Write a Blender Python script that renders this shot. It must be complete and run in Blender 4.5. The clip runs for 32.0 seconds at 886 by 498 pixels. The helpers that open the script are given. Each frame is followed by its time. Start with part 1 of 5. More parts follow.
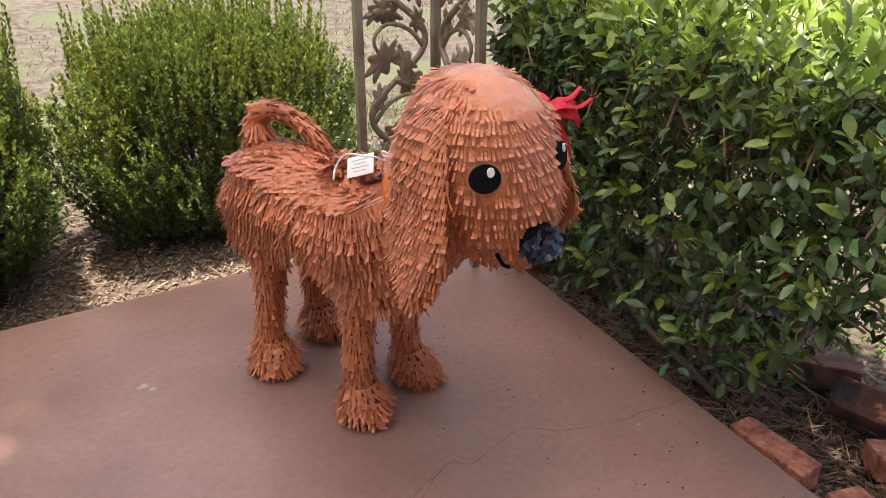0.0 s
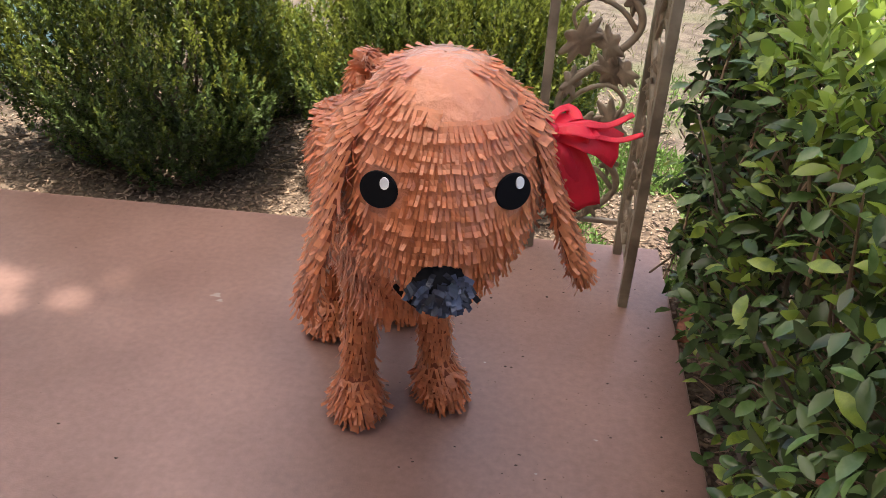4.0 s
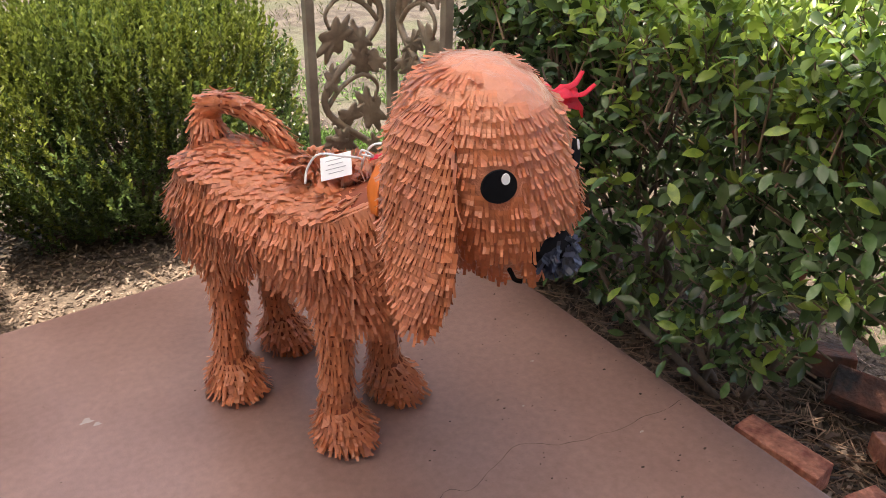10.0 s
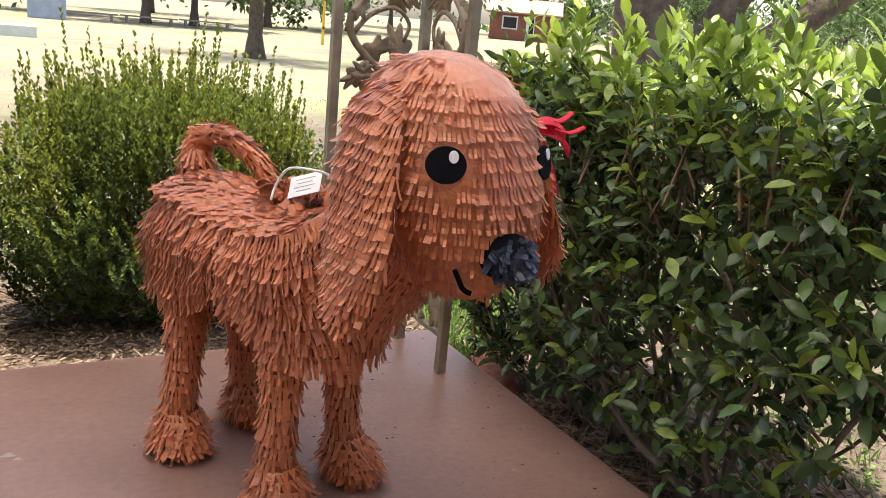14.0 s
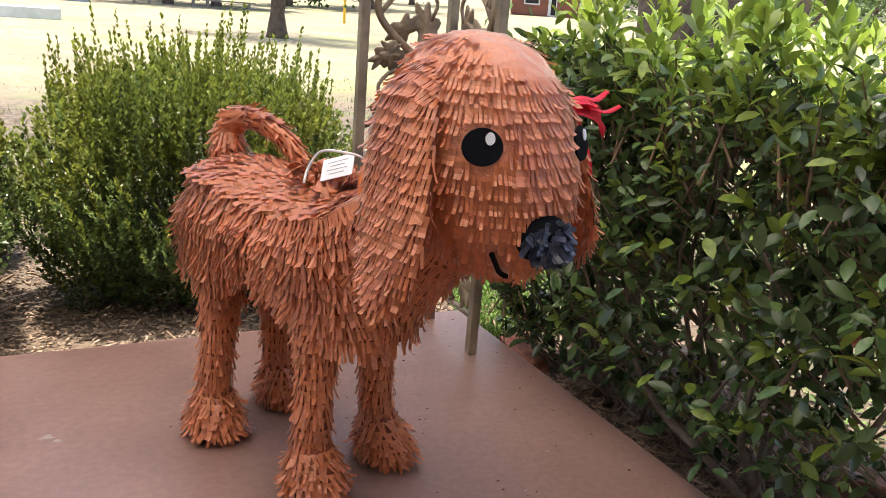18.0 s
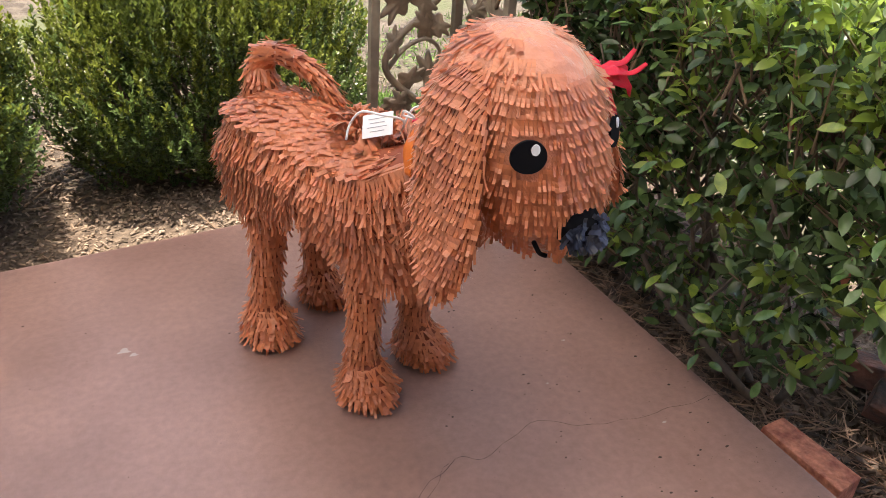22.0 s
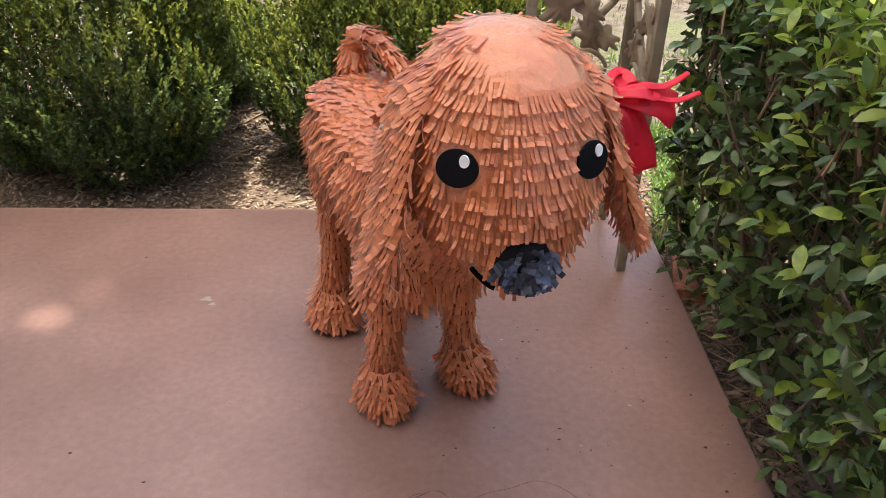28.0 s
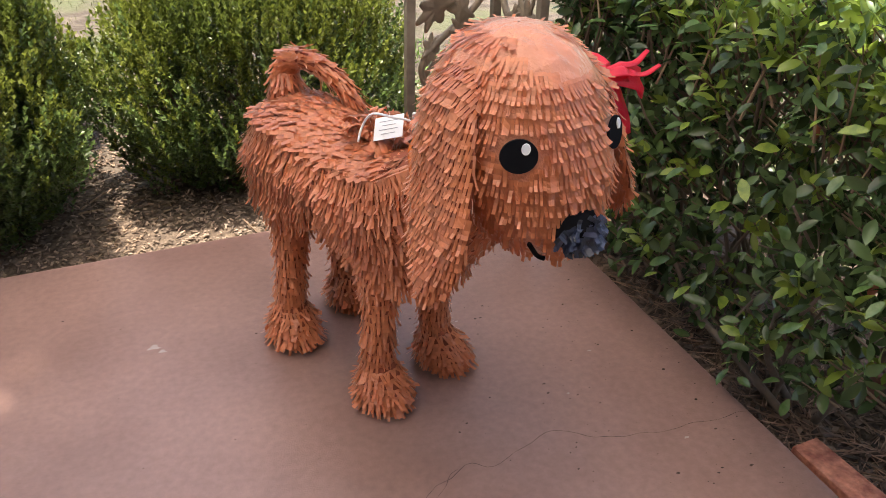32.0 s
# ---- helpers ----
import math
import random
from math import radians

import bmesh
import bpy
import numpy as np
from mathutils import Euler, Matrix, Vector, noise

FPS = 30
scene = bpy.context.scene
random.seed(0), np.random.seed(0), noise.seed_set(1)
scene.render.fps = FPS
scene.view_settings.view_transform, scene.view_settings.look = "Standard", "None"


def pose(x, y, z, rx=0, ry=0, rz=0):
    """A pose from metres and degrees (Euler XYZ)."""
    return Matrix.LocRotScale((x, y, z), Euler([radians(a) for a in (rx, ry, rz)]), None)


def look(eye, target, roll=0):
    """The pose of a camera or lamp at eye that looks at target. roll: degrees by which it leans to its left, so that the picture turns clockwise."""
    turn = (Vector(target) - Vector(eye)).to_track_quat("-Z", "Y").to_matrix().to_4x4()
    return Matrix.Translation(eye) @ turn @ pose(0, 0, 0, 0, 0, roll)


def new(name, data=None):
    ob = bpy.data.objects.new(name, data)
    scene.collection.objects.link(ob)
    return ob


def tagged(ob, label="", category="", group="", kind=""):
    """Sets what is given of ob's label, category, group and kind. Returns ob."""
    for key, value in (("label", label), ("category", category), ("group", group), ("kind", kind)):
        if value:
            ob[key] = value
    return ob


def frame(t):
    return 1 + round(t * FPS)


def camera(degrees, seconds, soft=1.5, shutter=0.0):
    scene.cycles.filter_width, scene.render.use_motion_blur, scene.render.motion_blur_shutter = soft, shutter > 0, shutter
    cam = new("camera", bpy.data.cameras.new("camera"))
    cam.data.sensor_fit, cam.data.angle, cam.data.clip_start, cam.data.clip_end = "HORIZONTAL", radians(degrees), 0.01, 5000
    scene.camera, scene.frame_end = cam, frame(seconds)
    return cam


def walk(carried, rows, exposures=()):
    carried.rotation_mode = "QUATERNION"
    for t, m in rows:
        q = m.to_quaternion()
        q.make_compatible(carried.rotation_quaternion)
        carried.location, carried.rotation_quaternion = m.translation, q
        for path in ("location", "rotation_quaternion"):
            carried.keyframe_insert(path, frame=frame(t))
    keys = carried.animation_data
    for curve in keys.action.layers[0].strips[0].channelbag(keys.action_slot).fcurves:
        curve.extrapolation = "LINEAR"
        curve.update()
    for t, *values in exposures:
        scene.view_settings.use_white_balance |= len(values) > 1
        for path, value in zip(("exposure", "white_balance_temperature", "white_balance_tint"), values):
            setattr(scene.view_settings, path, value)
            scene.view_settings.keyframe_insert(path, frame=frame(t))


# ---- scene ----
cam = camera(55.6, 32.0, 0.6)
METRES, EYE, TILT, LEAN, TURN = 5.2, 1.353, 0.0, 0.0, -29.3
ROWS = [
    (0.0, 0.0, 0.0, 0.0, 0.22, -28.07, -0.42),
    (0.5, 0.0134, 0.0102, -0.0039, 3.15, -27.84, -0.67),
    (1.0, 0.0267, 0.033, -0.0071, 6.22, -28.14, -0.62),
    (1.5, 0.0602, 0.0435, -0.0107, 11.54, -28.99, -1.17),
    (2.0, 0.0991, 0.0533, -0.0074, 18.14, -29.77, -2.03),
    (2.5, 0.1091, 0.0657, -0.0077, 23.37, -30.18, -1.7),
    (3.0, 0.1096, 0.0827, -0.0078, 27.21, -30.78, -1.73),
    (3.5, 0.1297, 0.0995, -0.0083, 31.63, -31.22, -2.31),
    (5.5, 0.1574, 0.1172, -0.0092, 41.37, -31.81, -1.49),
    (6.0, 0.1475, 0.1151, -0.0101, 37.25, -32.77, -1.83),
    (6.5, 0.1195, 0.1092, -0.0113, 28.34, -33.02, -1.63),
    (7.0, 0.0854, 0.0956, -0.0096, 18.98, -32.81, -0.55),
    (7.5, 0.0688, 0.0736, -0.0087, 13.55, -32.04, -0.3),
    (8.0, 0.0492, 0.0506, -0.0051, 11.36, -31.39, 0.45),
    (8.5, 0.0328, 0.0526, -0.0053, 8.83, -31.19, 0.56),
    (9.0, 0.0005, 0.0633, -0.0074, 2.66, -31.36, 0.0),
    (9.5, -0.0225, 0.059, -0.0077, -3.33, -31.14, -0.74),
    (10.0, -0.0289, 0.0448, -0.004, -6.01, -30.49, -1.31),
    (10.5, -0.0357, 0.0359, -0.0022, -7.27, -30.03, -1.79),
    (11.0, -0.05, 0.0469, -0.0052, -8.36, -30.06, -2.12),
    (11.5, -0.0625, 0.0591, -0.0106, -9.98, -28.85, -2.37),
    (12.0, -0.0485, 0.0529, -0.0238, -8.85, -25.5, -2.19),
    (12.5, -0.0128, 0.0358, -0.0336, -4.42, -22.04, -3.61),
    (13.0, 0.0076, 0.0276, -0.0425, -0.19, -20.57, -5.19),
    (13.5, 0.0128, 0.0324, -0.0637, 0.97, -18.07, -5.74),
    (14.0, 0.0161, 0.0388, -0.0802, 1.45, -14.63, -5.27),
    (14.5, 0.0193, 0.0375, -0.0892, 1.95, -13.33, -4.67),
    (16.5, 0.0186, 0.0429, -0.0953, 2.25, -13.54, -3.95),
    (17.0, 0.0155, 0.0434, -0.0953, 2.42, -14.39, -3.87),
    (17.5, 0.0128, 0.044, -0.0923, 2.57, -15.15, -3.91),
    (18.0, 0.0122, 0.041, -0.0797, 2.87, -16.24, -4.47),
    (18.5, 0.0109, 0.0363, -0.075, 3.16, -18.07, -4.74),
    (19.0, 0.0077, 0.0358, -0.0643, 3.57, -20.52, -4.87),
    (19.5, 0.0023, 0.0363, -0.0484, 3.85, -23.41, -5.01),
    (20.0, -0.003, 0.036, -0.0319, 3.53, -26.5, -4.78),
    (20.5, -0.0077, 0.0342, -0.0225, 2.74, -29.51, -4.8),
    (21.0, -0.0115, 0.0341, -0.013, 1.55, -31.33, -4.42),
    (21.5, -0.0154, 0.037, -0.0073, 0.77, -32.14, -4.0),
    (22.0, -0.0141, 0.0424, -0.0059, 0.98, -32.51, -3.51),
    (22.5, 0.0078, 0.0474, -0.0063, 3.27, -32.78, -3.27),
    (23.0, 0.0366, 0.0533, -0.0047, 7.97, -33.13, -3.73),
    (23.5, 0.055, 0.0646, -0.0093, 12.33, -33.1, -3.85),
    (24.0, 0.0672, 0.0857, -0.0146, 14.59, -33.02, -3.82),
    (24.5, 0.0852, 0.0929, -0.0143, 16.51, -32.68, -3.63),
    (25.0, 0.0996, 0.0919, -0.0146, 19.59, -32.39, -3.01),
    (25.5, 0.1009, 0.0944, -0.0163, 23.28, -32.25, -2.26),
    (26.0, 0.1007, 0.0961, -0.0191, 25.86, -32.26, -1.68),
    (26.5, 0.101, 0.0959, -0.0181, 27.1, -32.26, -1.48),
    (28.5, 0.0932, 0.0876, -0.0158, 26.94, -32.66, -1.94),
    (29.0, 0.0797, 0.087, -0.0163, 24.5, -32.92, -2.12),
    (29.5, 0.0633, 0.0816, -0.0166, 20.6, -32.93, -2.18),
    (30.0, 0.0541, 0.0618, -0.0134, 17.44, -32.53, -2.23),
    (30.5, 0.0399, 0.0466, -0.0091, 14.47, -32.11, -2.18),
    (31.0, 0.017, 0.0485, -0.0114, 10.86, -31.75, -1.92),
    (31.5, 0.0072, 0.0448, -0.0115, 8.12, -31.58, -1.56),
    (32.0, 0.0151, 0.0428, -0.0098, 6.47, -31.63, -1.35),
]
walk(cam, [(t, pose(0, 0, EYE, TILT, LEAN, TURN) @ pose(METRES * x, METRES * y, METRES * z, 90 + pitch, roll, yaw)) for t, x, y, z, yaw, pitch, roll in ROWS],
     [(0.0, 1.95, 7000, 14), (5.5, 1.96, 7000, 14), (7.0, 2.08, 7000, 14), (9.0, 2.02, 7000, 14), (11.5, 1.92, 7000, 14), (14.0, 1.97, 7000, 14), (18.0, 2.08, 7000, 14), (21.0, 2.14, 7000, 14), (24.0, 2.06, 7000, 14), (30.0, 2.12, 7000, 14), (32.0, 2.04, 7000, 14)])

# ---- sky, sun, exposure ----
SUN = Vector((-0.07, 0.11, 0.99)).normalized()
world = bpy.data.worlds.new("world")
scene.world = world
world.use_nodes = True
wn = world.node_tree.nodes
sky = wn.new("ShaderNodeTexSky")
sky.sky_type = "NISHITA"
sky.sun_disc = False
sky.dust_density = 3.0
sky.sun_elevation = math.asin(SUN.z)
sky.sun_rotation = math.atan2(SUN.x, SUN.y)
world.node_tree.links.new(sky.outputs[0], wn["Background"].inputs[0])
wn["Background"].inputs[1].default_value = 0.108
sun_data = bpy.data.lights.new("sun", "SUN")
sun_data.energy, sun_data.angle, sun_data.color = 3.0, radians(2.0), (1.0, 0.95, 0.86)
sun = new("sun", sun_data)
sun.matrix_world = look(SUN * 30, (0, 0, 0))

# ---- materials ----


def material(name, base, vary=0.0, scale=20.0, rough=0.7, island=0.0, bump=0.0, bump_scale=80.0, second=None, big_scale=3.0, metal=0.0, translucent=0.0, random_ob=0.0, spec=0.5):
    """Principled surface: colour varied by two noises and, if asked, from piece to piece."""
    m = bpy.data.materials.new(name)
    m.use_nodes = True
    nt = m.node_tree
    n, ln = nt.nodes, nt.links
    bsdf = n["Principled BSDF"]
    bsdf.inputs["Roughness"].default_value = rough
    bsdf.inputs["Metallic"].default_value = metal
    bsdf.inputs["Specular IOR Level"].default_value = spec
    coord = n.new("ShaderNodeTexCoord")
    fine = n.new("ShaderNodeTexNoise")
    fine.inputs["Scale"].default_value = scale
    fine.inputs["Detail"].default_value = 6
    ln.new(coord.outputs["Object"], fine.inputs["Vector"])
    broad = n.new("ShaderNodeTexNoise")
    broad.inputs["Scale"].default_value = big_scale
    broad.inputs["Detail"].default_value = 4
    ln.new(coord.outputs["Object"], broad.inputs["Vector"])
    mix = n.new("ShaderNodeMix")
    mix.data_type = "RGBA"
    other = second or tuple(c * 0.75 for c in base)
    mix.inputs[6].default_value = (*base, 1)
    mix.inputs[7].default_value = (*other, 1)
    ramp = n.new("ShaderNodeMapRange")
    ramp.inputs[1].default_value, ramp.inputs[2].default_value = 0.38, 0.66
    ln.new(broad.outputs[0], ramp.inputs[0])
    ln.new(ramp.outputs[0], mix.inputs[0])
    hsv = n.new("ShaderNodeHueSaturation")
    ln.new(mix.outputs[2], hsv.inputs["Color"])
    value = n.new("ShaderNodeMapRange")
    value.inputs[3].default_value, value.inputs[4].default_value = 1 - vary * 2, 1 + vary * 2
    ln.new(fine.outputs[0], value.inputs[0])
    last = value.outputs[0]
    if island or random_ob:
        if island:
            source = n.new("ShaderNodeNewGeometry").outputs["Random Per Island"]
        else:
            source = n.new("ShaderNodeObjectInfo").outputs["Random"]
        spread = n.new("ShaderNodeMapRange")
        amount = island or random_ob
        spread.inputs[3].default_value, spread.inputs[4].default_value = 1 - amount, 1 + amount
        ln.new(source, spread.inputs[0])
        times = n.new("ShaderNodeMath")
        times.operation = "MULTIPLY"
        ln.new(last, times.inputs[0])
        ln.new(spread.outputs[0], times.inputs[1])
        last = times.outputs[0]
    ln.new(last, hsv.inputs["Value"])
    ln.new(hsv.outputs[0], bsdf.inputs["Base Color"])
    if bump:
        bn = n.new("ShaderNodeTexNoise")
        bn.inputs["Scale"].default_value = bump_scale
        bn.inputs["Detail"].default_value = 5
        ln.new(coord.outputs["Object"], bn.inputs["Vector"])
        b = n.new("ShaderNodeBump")
        b.inputs["Strength"].default_value = bump
        b.inputs["Distance"].default_value = 0.01
        ln.new(bn.outputs[0], b.inputs["Height"])
        ln.new(b.outputs[0], bsdf.inputs["Normal"])
    if translucent:
        tr = n.new("ShaderNodeBsdfTranslucent")
        ln.new(hsv.outputs[0], tr.inputs["Color"])
        ms = n.new("ShaderNodeMixShader")
        ms.inputs[0].default_value = translucent
        ln.new(bsdf.outputs[0], ms.inputs[1])
        ln.new(tr.outputs[0], ms.inputs[2])
        ln.new(ms.outputs[0], n["Material Output"].inputs["Surface"])
    return m


M_PAPER = material("orange_tissue", (0.65, 0.222, 0.095), 0.18, 75, 0.37, island=0.18, second=(0.51, 0.152, 0.060), big_scale=6, translucent=0.20, spec=0.6)
# core darker than its fringe: shade between the strips put into its colour
M_CORE_SHADED = material("gap_shaded_tissue_core", (0.26, 0.064, 0.025), 0.06, 60, 0.75, second=(0.24, 0.05, 0.02))
# smooth paper, paler than the fringe: sheen and top light put into its colour
M_PAPER_SMOOTH_LIT = material("orange_tissue_smooth_lit", (0.66, 0.265, 0.145), 0.08, 40, 0.40, second=(0.56, 0.19, 0.10), bump=0.9, bump_scale=34)
for tissue in (M_PAPER, M_PAPER_SMOOTH_LIT):
    fibre = tissue.node_tree.nodes["Principled BSDF"].inputs
    fibre["Sheen Weight"].default_value, fibre["Sheen Roughness"].default_value = 1.0, 0.36
    fibre["Sheen Tint"].default_value = (1.0, 0.88, 0.78, 1)
M_BRIGHT_PAPER = material("bright_orange_paper", (0.88, 0.20, 0.02), 0.05, 30, 0.55)
M_BLACK = material("black_felt_paper", (0.006, 0.006, 0.008), 0.1, 90, 0.9, spec=0.15)
M_WHITE = material("white_paper", (0.88, 0.88, 0.89), 0.03, 40, 0.6, second=(0.80, 0.80, 0.82))
M_INK = material("grey_ink", (0.42, 0.43, 0.46), 0.05, 40, 0.7)
M_NOSE = material("navy_tissue", (0.050, 0.062, 0.105), 0.1, 60, 0.45, island=0.7, second=(0.02, 0.025, 0.05), big_scale=20)
M_RED = material("red_ribbon", (0.92, 0.040, 0.080), 0.06, 50, 0.40, second=(0.85, 0.022, 0.055), big_scale=8, bump=0.2, bump_scale=300, translucent=0.40)
M_SLAB = material("painted_concrete", (0.298, 0.178, 0.147), 0.13, 55, 0.37, second=(0.222, 0.128, 0.104), big_scale=2.4, bump=0.10, bump_scale=240, spec=0.5)
M_IRON = material("tan_painted_iron", (0.30, 0.25, 0.185), 0.12, 40, 0.5, second=(0.16, 0.125, 0.09), big_scale=12, bump=0.15)
M_IRON_LEAF = material("tan_cast_iron", (0.30, 0.235, 0.165), 0.18, 50, 0.5, second=(0.19, 0.145, 0.10), big_scale=14, bump=0.25)
M_HEDGE = material("hedge_leaf", (0.098, 0.160, 0.056), 0.1, 25, 0.27, island=0.65, second=(0.055, 0.095, 0.036), translucent=0.24, spec=0.42)
M_HEDGE_ONE = material("single_hedge_leaf", (0.10, 0.165, 0.058), 0.1, 3, 0.26, second=(0.06, 0.115, 0.032), translucent=0.30, random_ob=0.55, spec=0.45)
# young leaf colour, brightened to hold the sunlight on the hedge top
M_HEDGE_YOUNG_SUNLIT = material("young_sunlit_hedge_leaf", (0.25, 0.34, 0.052), 0.1, 25, 0.34, island=0.4, second=(0.15, 0.24, 0.04), translucent=0.4)
M_RUST_LEAF = material("rust_red_leaf", (0.24, 0.065, 0.025), 0.15, 8, 0.45, second=(0.22, 0.06, 0.025), translucent=0.3)
M_BOX = material("boxwood_leaf", (0.105, 0.158, 0.042), 0.1, 25, 0.32, island=0.65, second=(0.066, 0.105, 0.030), translucent=0.36)
M_BOX_NEW = material("young_boxwood_leaf", (0.175, 0.205, 0.032), 0.1, 25, 0.36, island=0.45, second=(0.12, 0.165, 0.032), translucent=0.45)
M_BARK = material("grey_brown_bark", (0.13, 0.095, 0.07), 0.2, 30, 0.9, second=(0.07, 0.05, 0.038), big_scale=8, bump=0.8, bump_scale=30)
M_TWIG = material("dry_twig", (0.20, 0.135, 0.085), 0.15, 40, 0.9, island=0.4)
M_LITTER = material("brown_leaf_litter", (0.185, 0.125, 0.088), 0.2, 40, 0.9, island=0.7, second=(0.075, 0.052, 0.04), big_scale=7)
M_REED = material("reddish_dry_stalk", (0.33, 0.215, 0.15), 0.1, 40, 0.8, island=0.5, second=(0.20, 0.12, 0.08))
M_STEM = material("hedge_stem_bark", (0.19, 0.145, 0.11), 0.2, 60, 0.85, second=(0.11, 0.08, 0.06), big_scale=12, bump=0.4)
M_CHIP = material("wood_chip", (0.235, 0.175, 0.13), 0.1, 50, 0.9, island=0.6, second=(0.18, 0.125, 0.085))
M_BRICK = material("old_red_brick", (0.50, 0.20, 0.125), 0.28, 80, 0.92, second=(0.27, 0.085, 0.055), big_scale=26, bump=0.6, bump_scale=90, random_ob=0.15)
M_GRASS = material("dry_grass_blade", (0.18, 0.165, 0.09), 0.1, 5, 0.7, island=0.5, second=(0.145, 0.15, 0.065), big_scale=0.9, translucent=0.3)
M_WEED = material("green_weed", (0.14, 0.24, 0.045), 0.1, 5, 0.6, island=0.4, second=(0.10, 0.19, 0.04), translucent=0.35)
M_SIDING = material("turquoise_painted_board", (0.38, 0.62, 0.60), 0.05, 12, 0.6, second=(0.33, 0.56, 0.55), big_scale=2, bump=0.15)
M_CEIL = material("white_painted_board", (0.72, 0.71, 0.68), 0.03, 15, 0.7)
M_HOUSE = material("house_wall_paint", (0.34, 0.29, 0.24), 0.04, 12, 0.7)
# for the unseen roof sheet, added to spread sunlight over the slab
M_SHEET = material("unseen_roof_diffuser", (0.90, 0.86, 0.79), 0.04, 6, 0.5, second=(0.84, 0.80, 0.73), big_scale=0.8, translucent=0.85)
M_POST = material("grey_beige_paint", (0.36, 0.33, 0.27), 0.06, 25, 0.6)
M_TREE_LEAF = material("tree_leaf", (0.10, 0.17, 0.035), 0.1, 3, 0.5, island=0.45, second=(0.07, 0.13, 0.03), translucent=0.4)
M_FAR_LEAF = material("far_tree_leaf", (0.12, 0.19, 0.07), 0.1, 3, 0.6, island=0.4, second=(0.09, 0.15, 0.05), translucent=0.35)
M_BRICK_DIRTY = material("dirt_blackened_brick", (0.20, 0.075, 0.045), 0.2, 45, 0.95, second=(0.045, 0.035, 0.03), big_scale=16, bump=0.7, bump_scale=70)
M_BARN = material("weathered_red_board", (0.22, 0.085, 0.055), 0.15, 3, 0.9, second=(0.17, 0.07, 0.05), big_scale=1)
M_BARN_ROOF = material("rusty_roof", (0.36, 0.22, 0.17), 0.12, 2, 0.7, second=(0.29, 0.17, 0.13), big_scale=1)
M_TIN = material("blue_grey_tin", (0.30, 0.36, 0.46), 0.06, 3, 0.5)
M_PALE = material("pale_block", (0.62, 0.64, 0.66), 0.06, 3, 0.7)
M_PLANK = material("grey_plank", (0.28, 0.24, 0.20), 0.12, 6, 0.9)
M_YELLOW = material("yellow_paint", (0.70, 0.42, 0.03), 0.05, 8, 0.6)
M_GLASS_DARK = material("dark_window", (0.02, 0.022, 0.025), 0.05, 8, 0.1)
M_CRACK = material("dark_dirt", (0.075, 0.05, 0.04), 0.2, 60, 0.95, island=0.5)
M_SCUFF = material("pale_scuff", (0.52, 0.44, 0.40), 0.1, 60, 0.9)


def ground_material():
    """Bare soil by the porch, dry lawn with greener patches further out."""
    m = bpy.data.materials.new("ground_soil_and_lawn")
    m.use_nodes = True
    nt = m.node_tree
    n, ln = nt.nodes, nt.links
    bsdf = n["Principled BSDF"]
    bsdf.inputs["Roughness"].default_value = 0.95
    coord = n.new("ShaderNodeTexCoord")

    def noise_at(scale, detail=6):
        k = n.new("ShaderNodeTexNoise")
        k.inputs["Scale"].default_value, k.inputs["Detail"].default_value = scale, detail
        ln.new(coord.outputs["Object"], k.inputs["Vector"])
        return k.outputs[0]

    def blend(fac, a, b, low=0.42, high=0.58):
        r = n.new("ShaderNodeMapRange")
        r.inputs[1].default_value, r.inputs[2].default_value = low, high
        ln.new(fac, r.inputs[0])
        x = n.new("ShaderNodeMix")
        x.data_type = "RGBA"
        ln.new(r.outputs[0], x.inputs[0])
        for i, c in ((6, a), (7, b)):
            if isinstance(c, tuple):
                x.inputs[i].default_value = (*c, 1)
            else:
                ln.new(c, x.inputs[i])
        return x.outputs[2]

    soil = blend(noise_at(45), (0.085, 0.058, 0.040), (0.16, 0.115, 0.08))
    dry = blend(noise_at(9), (0.25, 0.222, 0.16), (0.185, 0.172, 0.105))
    lawn = blend(noise_at(0.35, 3), dry, (0.20, 0.25, 0.08), 0.5, 0.7)
    lawn = blend(noise_at(0.13, 4), lawn, (0.17, 0.145, 0.10), 0.50, 0.62)
    lawn = blend(noise_at(0.9, 5), lawn, (0.28, 0.235, 0.16), 0.54, 0.68)
    sep = n.new("ShaderNodeSeparateXYZ")
    ln.new(coord.outputs["Object"], sep.inputs[0])
    wob = n.new("ShaderNodeMath")
    wob.operation = "MULTIPLY_ADD"
    ln.new(noise_at(2.2), wob.inputs[0])
    wob.inputs[1].default_value = 1.6
    east = n.new("ShaderNodeMath")
    east.operation = "MULTIPLY_ADD"
    ln.new(sep.outputs[0], east.inputs[0])
    east.inputs[1].default_value, east.inputs[2].default_value = 2.4, -2.3
    out_of_bed = n.new("ShaderNodeMath")
    out_of_bed.operation = "MAXIMUM"
    ln.new(sep.outputs[1], out_of_bed.inputs[0])
    ln.new(east.outputs[0], out_of_bed.inputs[1])
    ln.new(out_of_bed.outputs[0], wob.inputs[2])
    litter = blend(noise_at(14), (0.070, 0.054, 0.040), (0.125, 0.102, 0.076))
    patchy = blend(noise_at(1.7, 4), litter, (0.095, 0.105, 0.050), 0.5, 0.64)
    near = blend(wob.outputs[0], soil, patchy, 3.5, 4.3)
    base = blend(wob.outputs[0], near, lawn, 8.0, 11.0)
    ln.new(base, bsdf.inputs["Base Color"])
    b = n.new("ShaderNodeBump")
    b.inputs["Strength"].default_value, b.inputs["Distance"].default_value = 0.8, 0.02
    ln.new(noise_at(60), b.inputs["Height"])
    ln.new(b.outputs[0], bsdf.inputs["Normal"])
    return m


M_GROUND = ground_material()

# ---- helpers for building ----


